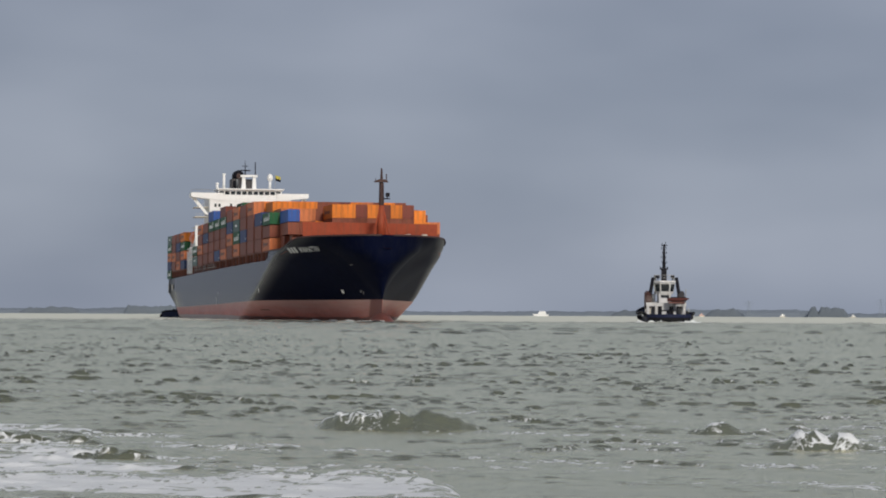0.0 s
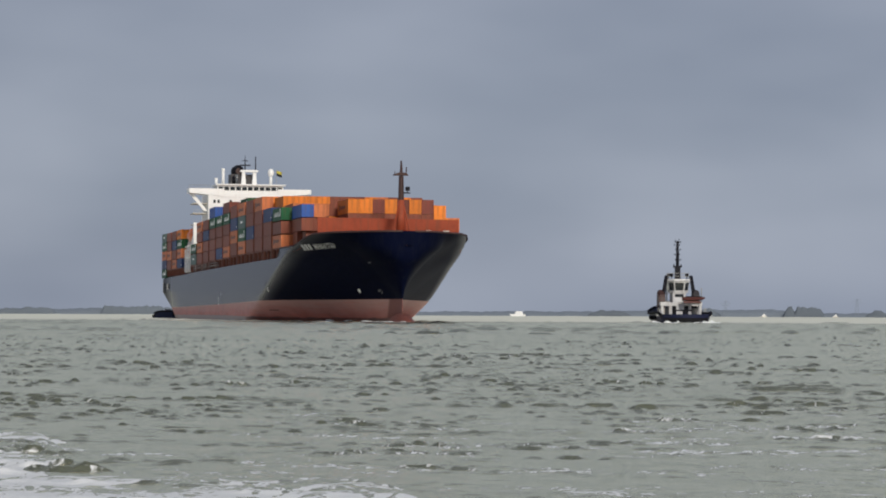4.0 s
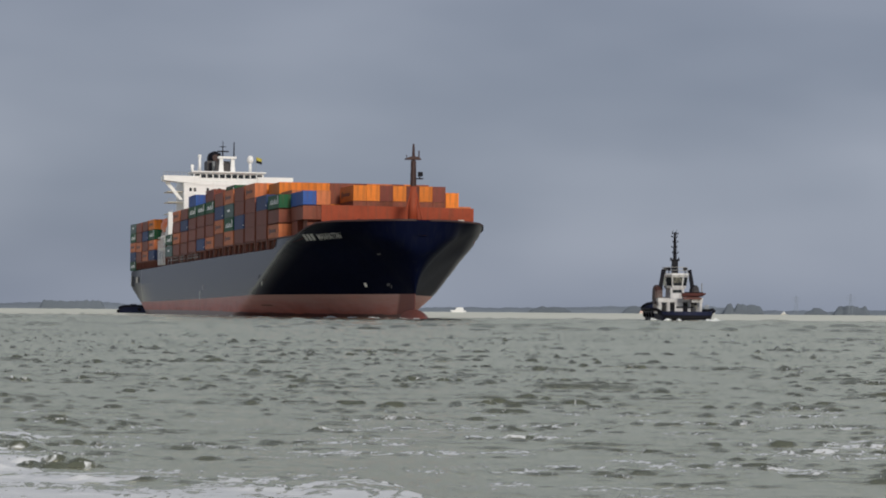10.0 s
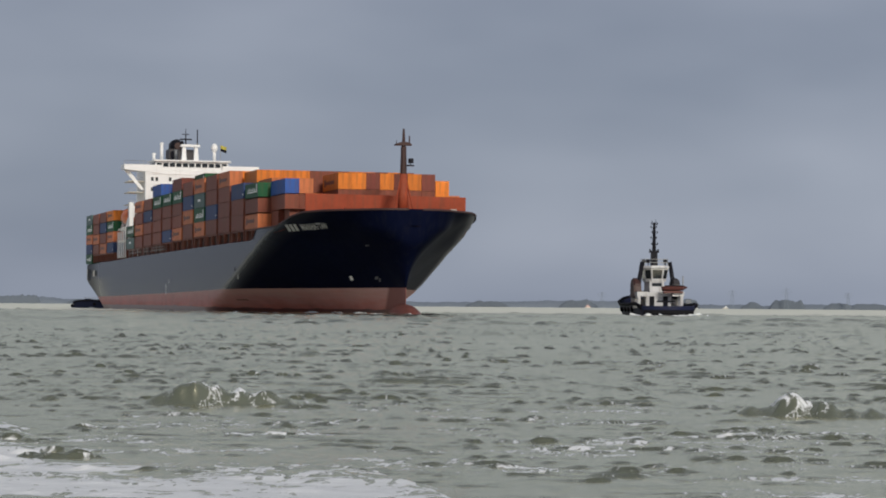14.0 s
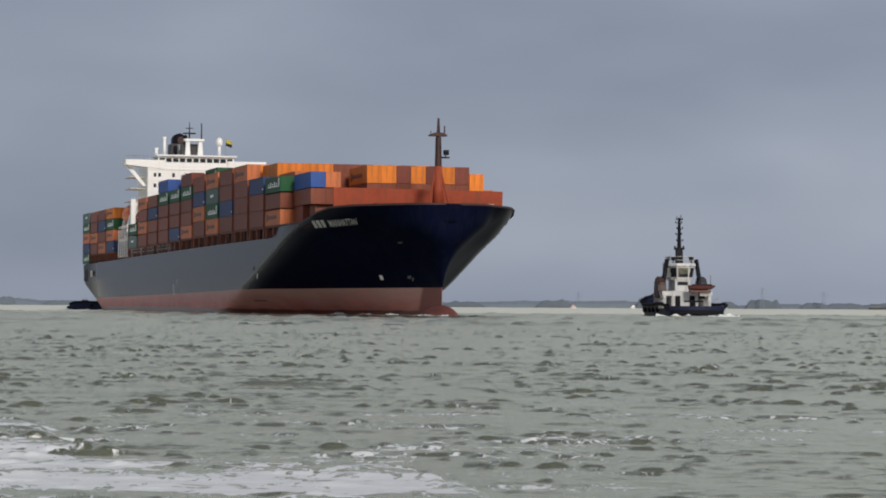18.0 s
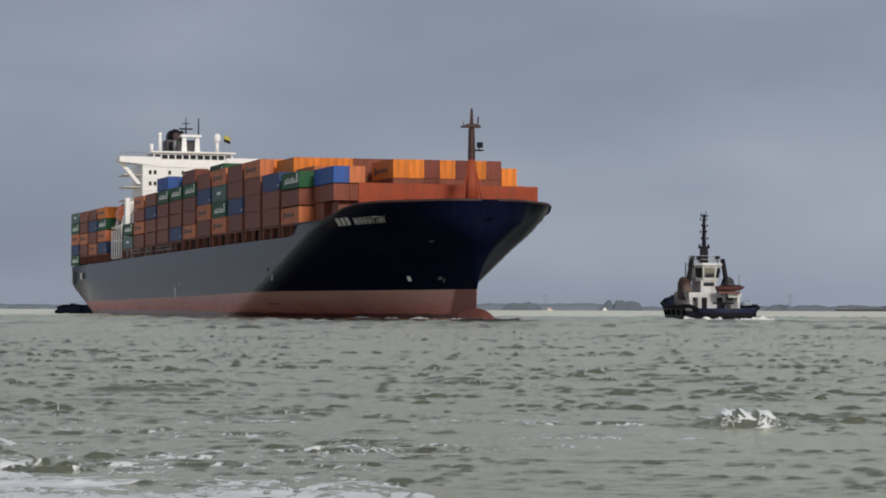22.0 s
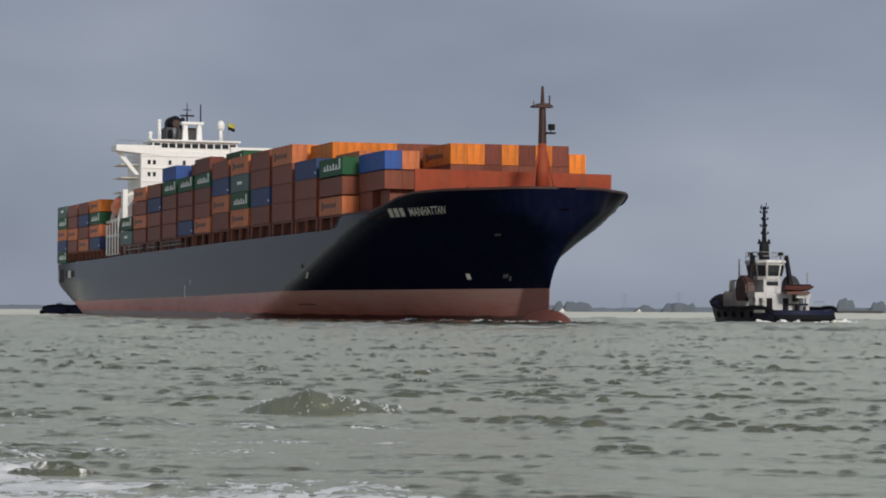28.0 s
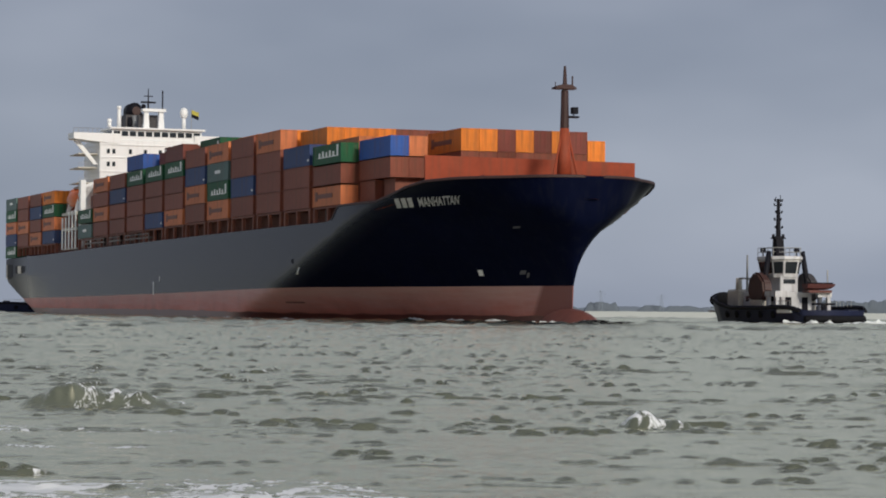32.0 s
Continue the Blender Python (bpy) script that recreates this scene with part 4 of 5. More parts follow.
    part("aerial", bm, M_black, gantry, "dark aerials and radar scanners")
    for y, z in ((-9.1, 40.5), (4.0, 39.3), (-11.0, 37.9)):
        bm = B()
        beam(bm, (-199.5, y, 36.8), (-199.5, y, z), 0.42, 0.36, 10)
        p = part("signal_post", bm, M_white, ship, "", True)
        if y > 0:
            part("dome", ball(B(), (-199.5, y, 40.0), (0.85, 0.85, 1.15)), M_white, p, "white satellite dome", True)
        else:
            part("lamp_head", beam(B(), (-199.5, y, z), (-199.5, y, z + 0.5), 0.5, 0.4, 10), M_white, p)
    # funnel
    bm = B()
    prism(bm, [(-213.5, 13), (-206.8, 13), (-207.2, 40.0), (-213.0, 40.0)], "y", FUN[0], FUN[1])
    fun = part("funnel", bm, M_soot_shade, ship, "sooty dark funnel casing")
    mid, rad = 0.5 * (FUN[2] + FUN[3]), 0.5 * (FUN[3] - FUN[2])
    arch = [(mid + rad * math.cos(math.pi * k / 16), 40.9 + 1.15 * rad * math.sin(math.pi * k / 16)) for k in range(17)]
    bm = B()
    prism(bm, [(mid + rad, 39.9)] + arch + [(mid - rad, 39.9)], "x", -212.0, -207.6)
    part("funnel_top", bm, M_black, fun, "rounded black funnel top", True)
    bm = B()
    beam(bm, (-207.65, mid + 0.25, 40.8), (-207.3, mid + 0.25, 40.8), 0.62 * rad, 0.62 * rad, 20)
    part("funnel_mouth", bm, M_brownfun, fun, "brownish round funnel mouth")
    for k, (yy, rr) in enumerate(((FUN[0] + 0.7, 0.4), (FUN[0] + 1.6, 0.5), (FUN[1] - 1.0, 0.45))):
        bm = B()
        beam(bm, (-206.6, yy, 36.8), (-206.6, yy, 39.4 + 0.4 * k), rr, rr, 12)
        part("exhaust_pipe", bm, M_steel if k == 1 else M_black, fun, "", True)
    # flag on its staff
    for col, z0, z1 in ((M_yellow, 39.9, 40.7), (M_black, 39.2, 39.9)):
        flag = B()
        cols = []
        for i in range(7):
            yy = 5.6 + i * 0.24
            wv = 0.16 * math.sin(i * 1.1)
            cols.append([flag.verts.new((-199.6 + wv + o, yy, zz - i * 0.07)) for o in (0, 0.03) for zz in (z0, z1)])
        for a, c in zip(cols, cols[1:]):
            flag.faces.new((a[0], c[0], c[1], a[1]))
            flag.faces.new((a[3], c[3], c[2], a[2]))
        part("flag", flag, col, ship, "yellow and dark signal flag")
    part("flag_staff", beam(B(), (-199.6, 5.55, 36.6), (-199.6, 5.55, 40.9), 0.06), M_steel, ship)
    # boat deck: lifeboat, davit, ladder tower
    boat = part("lifeboat", ball(B(), (-202.5, -16.8, 22.6), (4.6, 1.6, 1.7), 20, 12), M_lifeboat, ship, "enclosed orange lifeboat in its davit", True)
    part("canopy", ball(B(), (-203.5, -16.8, 23.9), (2.6, 1.1, 0.8)), M_lifeboat, boat, "", True)
    for x in (-206.3, -198.7):
        bm = B()
        prism(bm, [(-18.0, 20.0), (-17.5, 20.0), (-16.6, 25.0), (-14.0, 26.0), (-14.0, 25.4), (-17.0, 24.4)], "x", x, x + 0.4)
        part("davit", bm, M_white, ship)
    tower = part("ladder_tower", box(B(), -208.3, -195.0, -18.2, -14, 12.6, 12.9), M_cream, ship, "cream painted ladder tower with upright slats")
    for k in range(5):
        bm = B()
        x = -208.2 + k * 3.1
        box(bm, x, x + 0.75, -18.5, -18.3, 12.7, 20.0 if k > 1 else 19.0, 0.04)
        part("slat", bm, M_white, tower)
    for z in (16.4, 19.4):
        bm = B()
        box(bm, -208.3, -194.8, -18.45, -17.6, z, z + 0.45)
        part("landing", bm, M_cream, tower)
    bm = B()
    box(bm, -196.4, -194.6, -17.6, -16.6, 12.9, 26.0)
    part("stair_trunk", bm, M_white, ship)


accommodation()


NAME = (-13.8, 9.2)


def bow_name():
    """The name in painted letters that follow the flare; its first word cannot be read and stays bars."""
    cu = bpy.data.curves.new("name_letters", "FONT")
    cu.body = "MANHATTAN"
    cu.size, cu.extrude, cu.offset = 1.75, 0.0, 0.035
    tmp = new("name_letters", cu)
    dg = bpy.context.evaluated_depsgraph_get()
    dg.update()
    me = bpy.data.meshes.new_from_object(tmp.evaluated_get(dg))
    bpy.data.objects.remove(tmp)
    w = max(v.co.x for v in me.vertices)
    bm = B()
    bm.from_mesh(me)
    for k in range(3):
        vs = [bm.verts.new(p) for p in ((-5.6 + k * 1.55, 0.0, 0), (-4.45 + k * 1.55, 0.0, 0), (-4.45 + k * 1.55, 1.25, 0), (-5.6 + k * 1.55, 1.25, 0))]
        bm.faces.new(vs)
    bmesh.ops.triangulate(bm, faces=bm.faces[:])
    for k in range(2):
        bmesh.ops.subdivide_edges(bm, edges=[e for e in bm.edges if e.calc_length() > 0.4], cuts=2)
        bmesh.ops.triangulate(bm, faces=bm.faces[:])
    for v in bm.verts:
        u = (v.co.x + 5.6) / (w + 5.6)
        x = NAME[0] + u * NAME[1] + 1.75 * v.co.y
        z = 14.0 + 0.33 * u + v.co.y * (0.88 - 0.12 * u)
        v.co = (x, -hull_half(x, z) - 0.16, z)
    part("name_lettering", bm, M_name, ship, "white painted ship's name on the bow")


bow_name()


# ---- tug: x to its bow, y to port, z up from the waterline; it runs stern first ----
def tug_half(x, z):
    w = lerp(x, [(-16, 4.6), (-14.5, 5.3), (-8, 5.75), (2, 5.8), (8, 5.2), (12, 3.7), (14.5, 1.9), (16, 0.1)])
    return w * lerp(z, [(-1.5, 0.72), (0.3, 0.9), (2.0, 1.0), (4.5, 1.03)])


def tug_top(x):
    return lerp(x, [(-16, 1.75), (-15, 2.15), (-13.5, 2.4), (-9, 2.45), (-8.2, 2.3), (3, 2.3), (8, 2.9), (16, 4.0)])


def rescue_hull():
    """A small boat lying across the deck: pointed to starboard, square to port, flat on top."""
    bm = B()
    rows = []
    for y, w, z0 in ((-4.9, 0.08, 5.05), (-4.3, 0.55, 4.7), (-3.4, 0.85, 4.5), (-1.6, 0.95, 4.45), (-0.3, 0.9, 4.5)):
        rows.append([bm.verts.new(p) for p in ((-7.2 - w, y, 5.32), (-7.2 - 0.8 * w, y, z0 + 0.25), (-7.2, y, z0), (-7.2 + 0.8 * w, y, z0 + 0.25), (-7.2 + w, y, 5.32))])
    for p, q in zip(rows, rows[1:]):
        for k in range(5):
            bm.faces.new((p[k], q[k], q[(k + 1) % 5], p[(k + 1) % 5]))
    bm.faces.new(rows[0])
    bm.faces.new(rows[-1])
    bmesh.ops.recalc_face_normals(bm, faces=bm.faces[:])
    return bm


def build_tug():
    tug = thing("tugboat", "dark blue tugboat with white wheelhouse and tall black mast", "tugboat", "harbour tugs")
    bm = B()
    g = {}
    for s in (-1, 1):
        for i in range(49):
            for j in range(9):
                x = -16 + 32 * i / 48
                z = -1.5 + (tug_top(x) + 1.5) * j / 8
                rake = 1.6 * (z / 4) * max(0, (x - 8) / 8)
                g[s, i, j] = bm.verts.new((x + rake, s * tug_half(x, z), z))
        for i in range(48):
            for j in range(8):
                q = [g[s, i, j], g[s, i + 1, j], g[s, i + 1, j + 1], g[s, i, j + 1]]
                bm.faces.new(q if s < 0 else q[::-1])
    for j in range(8):
        bm.faces.new((g[-1, 0, j], g[1, 0, j], g[1, 0, j + 1], g[-1, 0, j + 1]))
    bmesh.ops.recalc_face_normals(bm, faces=bm.faces[:])
    part("hull", bm, M_tughull, tug, "scuffed dark blue hull", True)
    bm = B()
    rows = []
    for i in range(33):
        x = -15.8 + 31 * i / 32
        rows.append((bm.verts.new((x, -tug_half(x, 2) + 0.1, min(tug_top(x) - 0.9, 1.6))), bm.verts.new((x, tug_half(x, 2) - 0.1, min(tug_top(x) - 0.9, 1.6)))))
    for a, b in zip(rows, rows[1:]):
        bm.faces.new((a[0], b[0], b[1], a[1]))
    part("deck", bm, M_black, tug)
    # fenders round the rim
    bm = B()
    beam(bm, (-16.15, -4.4, 0.55), (-16.15, 4.4, 0.55), 0.5, n=12)
    part("stern_fender", bm, M_rubber, tug, "black rubber stern fender", True)
    bm = B()
    for s in (-1, 1):
        last = None
        for i in range(25):
            x = -15.5 + 31.3 * i / 24
            p = Vector((x + 0.45 * max(0, (x - 8) / 8) * tug_top(x) / 1.2, s * (tug_half(x, 2) + 0.12), tug_top(x) - 0.35))
            if last is not None:
                beam(bm, last, p, 0.22, n=6)
            last = p
    part("rubbing_strake", bm, M_rubber, tug)
    beam_ = B()
    ball(beam_, (16.6, 0, 3.1), (0.9, 2.4, 1.2))
    part("bow_fender", beam_, M_rubber, tug, "black rubber bow fender", True)
    for x in (-9, -5.5, -2, 1.5, 5):
        for s in (-1, 1):
            bm = B()
            bmesh.ops.create_uvsphere(bm, u_segments=10, v_segments=6, radius=0.55, matrix=Matrix.Translation((x, s * (tug_half(x, 1) + 0.1), 1.15)) @ Matrix.Diagonal((1, 0.45, 1, 1)))
            part("tyre_fender", bm, M_rubber, tug, "", True)
    for s in (-1, 1):
        bm = B()
        box(bm, -14.2, -10.2, s * 5.42 - 0.08, s * 5.42 + 0.08, 1.35, 1.8)
        part("name_plate", bm, M_mark, tug, "pale bars of the boat's name")
    # lower deckhouse with side arches
    house = part("deckhouse", box(B(), -5.4, 6.0, -2.35, 2.35, 1.4, 4.2, 0.1), M_tugwhite, tug, "white deckhouse")
    for s in (-1, 1):
        bm = B()
        for x0, x1 in ((-7.4, -6.9), (-5.0, -4.5)):
            box(bm, x0, x1, s * 3.9 - 0.25, s * 3.9 + 0.25, 1.3, 4.1)
        box(bm, -7.5, -4.4, s * 3.9 - 0.4, s * 3.9 + 0.4, 3.6, 4.3)
        box(bm, -7.45, -6.9, min(s * 2.2, s * 4.3), max(s * 2.2, s * 4.3), 3.5, 4.3)
        part("deck_arch", bm, M_tugwhite, house, "white arch over the side deck")
        bm = B()
        box(bm, -5.46, -5.3, min(s * 0.8, s * 1.7), max(s * 0.8, s * 1.7), 1.6, 3.5)
        part("door", bm, M_black, house)
        for x in (-3.5, -1.2, 1.6, 4.2):
            bm = B()
            box(bm, x, x + 0.9, s * 2.35 - 0.05, s * 2.35 + 0.05, 2.9, 3.7)
            part("window", bm, M_glass, house)
    part("upper_house", box(B(), -3.3, 3.0, -1.35, 1.35, 4.2, 6.4, 0.1), M_tugwhite, tug)
    bm = B()
    box(bm, -3.36, -3.2, -0.9, 0.9, 5.35, 5.95)
    part("window_slot", bm, M_glass, tug)
    # eight-sided wheelhouse that widens upward, one pane in each face
    plan = [(-3.5, -0.95), (-3.5, 0.95), (-2.3, 1.85), (1.5, 1.85), (2.6, 0.95), (2.6, -0.95), (1.5, -1.85), (-2.3, -1.85)]
    flare = [Vector((px + (0.55 if px > 0 else -0.55) * (1.0 if abs(py) < 1 else 0.5), py * 1.22, 8.7)) for px, py in plan]
    foot = [Vector((px, py, 6.2)) for px, py in plan]
    bm = B()
    lo, hi = [bm.verts.new(p) for p in foot], [bm.verts.new(p) for p in flare]
    bm.faces.new(lo)
    bm.faces.new(hi)
    for k in range(8):
        bm.faces.new((lo[k], lo[(k + 1) % 8], hi[(k + 1) % 8], hi[k]))
    bmesh.ops.recalc_face_normals(bm, faces=bm.faces[:])
    wheel = part("wheelhouse", bm, M_tugwhite, tug, "white wheelhouse with large dark windows that lean outward")
    for k in range(8):
        a, c, d, e = foot[k], foot[(k + 1) % 8], flare[(k + 1) % 8], flare[k]
        n = (c - a).cross(e - a).normalized()
        if n.dot((a + c) * 0.5 - Vector((-0.5, 0, 6.2))) < 0:
            n = -n
        spans = ((0.04, 0.48), (0.52, 0.96)) if (c - a).length > 3 else ((0.09, 0.91),)
        for s0, s1 in spans:
            bm = B()
            q = [a.lerp(c, s0).lerp(e.lerp(d, s0), 0.22), a.lerp(c, s1).lerp(e.lerp(d, s1), 0.22), a.lerp(c, s1).lerp(e.lerp(d, s1), 0.86), a.lerp(c, s0).lerp(e.lerp(d, s0), 0.86)]
            out = [bm.verts.new(p + n * 0.03) for p in q]
            back = [bm.verts.new(p - n * 0.1) for p in q]
            bm.faces.new(out)
            bm.faces.new(back[::-1])
            for m in range(4):
                bm.faces.new((out[m], back[m], back[(m + 1) % 4], out[(m + 1) % 4]))
            bmesh.ops.recalc_face_normals(bm, faces=bm.faces[:])
            part("window", bm, M_glass, wheel)
    bm = B()
    lo = [bm.verts.new((p.x * 1.06, p.y * 1.06, 8.7)) for p in flare]
    hi = [bm.verts.new((p.x * 1.02, p.y * 1.02, 9.1)) for p in flare]
    bm.faces.new(lo)
    bm.faces.new(hi)
    for k in range(8):
        bm.faces.new((lo[k], lo[(k + 1) % 8], hi[(k + 1) % 8], hi[k]))
    bmesh.ops.recalc_face_normals(bm, faces=bm.faces[:])
    part("roof", bm, M_tugwhite, wheel)
    bm = B()
    for x, y in ((-2.6, -2.1), (-2.6, 2.1), (-1.0, 2.1), (-1.0, -2.1), (0.6, -2.1), (0.6, 2.1), (2.0, -2.1), (2.0, 2.1)):
        beam(bm, (x, y, 9.1), (x, y, 10.3), 0.05, n=5)
    for z in (9.7, 10.3):
        for s in (-1, 1):
            beam(bm, (-2.6, s * 2.1, z), (2.0, s * 2.1, z), 0.04, n=5)
            beam(bm, (s * 2.3 - 0.3, -2.1, z), (s * 2.3 - 0.3, 2.1, z), 0.04, n=5)
    part("roof_railing", bm, M_steel, tug)
    for y, x in ((-1.7, -2.2), (1.7, 1.2), (1.5, -2.4)):
        bm = B()
        box(bm, x - 0.3, x + 0.3, y - 0.35, y + 0.35, 9.65, 10.25, 0.1)
        beam(bm, (x, y, 9.1), (x, y, 9.7), 0.09)
        part("searchlight", bm, M_black, tug)
    # mast
    bm = B()
    prism(bm, [(-0.8, 9.1), (0.8, 9.1), (0.5, 11.9), (-0.5, 11.9)], "y", -0.55, 0.55)
    mast = part("mast", bm, M_black, tug, "tall black lattice mast")
    bm = B()
    beam(bm, (0, 0, 11.7), (0, 0, 17.1), 0.38, 0.22, 8)
    part("mast_pole", bm, M_black, mast)
    part("mast_platform", box(B(), -0.6, 0.6, -0.85, 0.85, 11.55, 11.75), M_black, mast)
    for y in (-0.75, 0.75):
        part("mast_light", box(B(), -0.2, 0.2, y - 0.12, y + 0.12, 11.75, 12.2), M_black, mast)
    for z, w0, w1 in ((13.0, -0.62, 0.45), (14.1, -0.40, 0.58), (15.1, -0.55, 0.38), (16.1, -0.42, 0.60), (16.7, -0.58, 0.5)):
        arm = part("mast_arm", box(B(), -0.14, 0.14, w0, w1, z, z + 0.10), M_black, mast)
        for w in (w0, w1):
            part("mast_light", box(B(), -0.12, 0.12, w - 0.09, w + 0.09, z + 0.09, z + 0.38, 0.03), M_black, arm)
    for y, z0, z1 in ((0.4, 16.7, 17.4), (-0.3, 16.7, 17.6)):
        part("whip_aerial", beam(B(), (0, y, z0), (0, y, z1), 0.06), M_black, mast)
    # funnels with leaning exhausts
    for s in (-1, 1):
        bm = B()
        prism(bm, [(-3.5, 3.0), (0.4, 3.0), (0.9, 4.6), (0.5, 6.0), (-0.8, 6.9), (-2.4, 6.7), (-3.8, 5.6), (-4.1, 4.2)], "y", s * 2.9, s * 4.3)
        bmesh.ops.bevel(bm, geom=bm.edges[:], offset=0.25, segments=2, affect="EDGES")
        f = part("funnel", bm, M_brownfun if s > 0 else M_soot_shade, tug, "dark brown funnel casing" if s > 0 else "sooty dark funnel casing")
        part("funnel_trunk", box(B(), -3.2, 0.2, min(s * 3.0, s * 4.2), max(s * 3.0, s * 4.2), 1.4, 3.1), M_cream, f)
        bm = B()
        beam(bm, (-2.4, s * 3.65, 3.0), (-2.2, s * 2.55, 9.8), 0.44, 0.36, 10)
        part("exhaust_pipe", bm, M_black, f, "black leaning exhaust", True)
        for k in range(5):
            part("rail_post", beam(B(), (-12.2 + k, s * 4.6, 2.2), (-12.2 + k, s * 4.6, 3.0), 0.04, n=4), M_steel, tug)
        part("side_rail", beam(B(), (-12.3, s * 4.6, 2.98), (-8.1, s * 4.6, 2.98), 0.04, n=4), M_steel, tug)
    # rescue boat aft
    boat = part("rescue_boat", rescue_hull(), M_dinghy, tug, "dull red rescue boat with a dark cover")
    part("cover", box(B(), -7.9, -6.5, -4.3, -0.9, 5.28, 5.5, 0.1), M_black, boat)
    part("cradle", box(B(), -8.0, -6.2, -4.0, -0.5, 4.1, 4.45), M_tugred, boat)
    bm = B()
    beam(bm, (-6.2, -4.3, 2.0), (-6.2, -4.3, 7.2), 0.09)
    part("pole", bm, M_steel, tug)
    # winch and towing gear on the foredeck
    bm = B()
    beam(bm, (9.0, -1.9, 2.9), (9.0, 1.9, 2.9), 0.95, n=14)
    for y in (-2.1, 0, 2.1):
        beam(bm, (9.0, y - 0.1, 2.9), (9.0, y + 0.1, 2.9), 1.3, n=14)
    part("towing_winch", bm, M_steel, tug, "grey towing winch", True)
    bm = B()
    for s in (-1, 1):
        beam(bm, (12.4, s * 0.9, 1.5), (12.4, s * 0.7, 4.4), 0.22)
    beam(bm, (12.4, -0.9, 4.3), (12.4, 0.9, 4.3), 0.22)
    part("towing_staple", bm, M_steel, tug)
    part("winch_house", box(B(), 6.7, 10.6, -2.0, 2.6, 1.5, 4.6, 0.25), M_cream, tug, "grey-white winch housing")
    part("ventilator", beam(B(), (7.6, 2.2, 4.5), (7.6, 2.2, 6.2), 0.5, 0.42, 10), M_cream, tug, "", True)
    bm = B()
    beam(bm, (6.2, 1.6, 4.1), (6.2, 1.6, 9.4), 0.18, 0.12)
    box(bm, 5.6, 6.8, 1.4, 2.6, 6.0, 6.25)
    part("foremast", bm, M_steel, tug)
    bm = B()
    beam(bm, (-13.0, 0, 1.4), (-13.0, 0, 2.6), 0.35)
    box(bm, -13.3, -12.7, -1.6, 1.6, 2.4, 2.7)
    part("towing_bitt", bm, M_black, tug)
    return tug


tug = build_tug()
tug_astern = copy_thing(tug, Matrix.Identity(4))
for _c in [c for c in tug_astern.children if c.name.startswith("name_plate")]:
    bpy.data.objects.remove(_c)
tagged(tug_astern, "dark blue tugboat following close behind the ship's stern", "tugboat")


# ---- white water round the hulls ----
def foam_material():
    return surface("white_water_foam", (0.74, 0.77, 0.76), 0.8, var=0.12, scale=4, bump=0.6, bscale=5)


M_foam = foam_material()


def foam_ridge(name, pts, width, high, seed, label, step=0.22):
    """A ragged run of churned water along pts: a noisy ridge that breaks up where it sinks under the surface."""
    path = []
    for p, q in zip(pts, pts[1:]):
        p, q = Vector(p), Vector(q)
        n = max(2, int((q - p).length / step))
        path += [p.lerp(q, i / n) for i in range(n)]
    bm = B()
    rows = []
    for i, c in enumerate(path):
        d = (path[min(i + 1, len(path) - 1)] - path[max(i - 1, 0)]).normalized()
        side = Vector((-d.y, d.x, 0))
        s = i * step
        run = noise.noise(Vector((s * 0.22, seed, 0))) + 0.5 * noise.noise(Vector((s * 0.9, seed, 3)))
        tall = high * max(0.0, 0.45 + 0.9 * run)
        row = []
        for k in range(11):
            f = k / 10 * 2 - 1
            fine = noise.noise(Vector((s * 2.2, f * 2.5, seed))) + 0.6 * noise.noise(Vector((s * 5.5, f * 6, seed)))
            z = tall * (1 - f * f) * (0.85 + 0.55 * fine) - 0.12 - 0.1 * f * f
            row.append(bm.verts.new(c + side * (f * width * 0.5 * (0.8 + 0.5 * run) + 0.12 * fine * width) + Vector((0, 0, z))))
        rows.append(row)
    for a, b in zip(rows, rows[1:]):
        for k in range(10):
            bm.faces.new((a[k], b[k], b[k + 1], a[k + 1]))
    bmesh.ops.recalc_face_normals(bm, faces=bm.faces[:])
    ob = part(name, bm, M_foam, None, "", True)
    return tagged(ob, label, "foam", kind="stuff")


tug_wash = foam_ridge("tug_wash", [(-19.4, -6.5, 0), (-18.4, -3, 0), (-18.0, 2, 0), (-16.3, 5.6, 0), (-14.0, 6.2, 0)], 2.8, 0.85, 3, "white wash thrown up by the tug's stern", 0.15)
bow_wave = foam_ridge("bow_wave", [(10.5, -0.8, 0), (2, -2.6, 0), (-8, -4.0, 0), (-20, -6.6, 0), (-34, -10.6, 0)], 1.3, 0.5, 7, "white bow wave along the ship's forefoot")
side_wash = foam_ridge("side_wash", [(-36, -11.2, 0), (-60, -16.4, 0), (-86, -19.1, 0), (-190, -19.3, 0)], 0.9, 0.26, 9, "thin broken foam along the ship's side", 0.4)


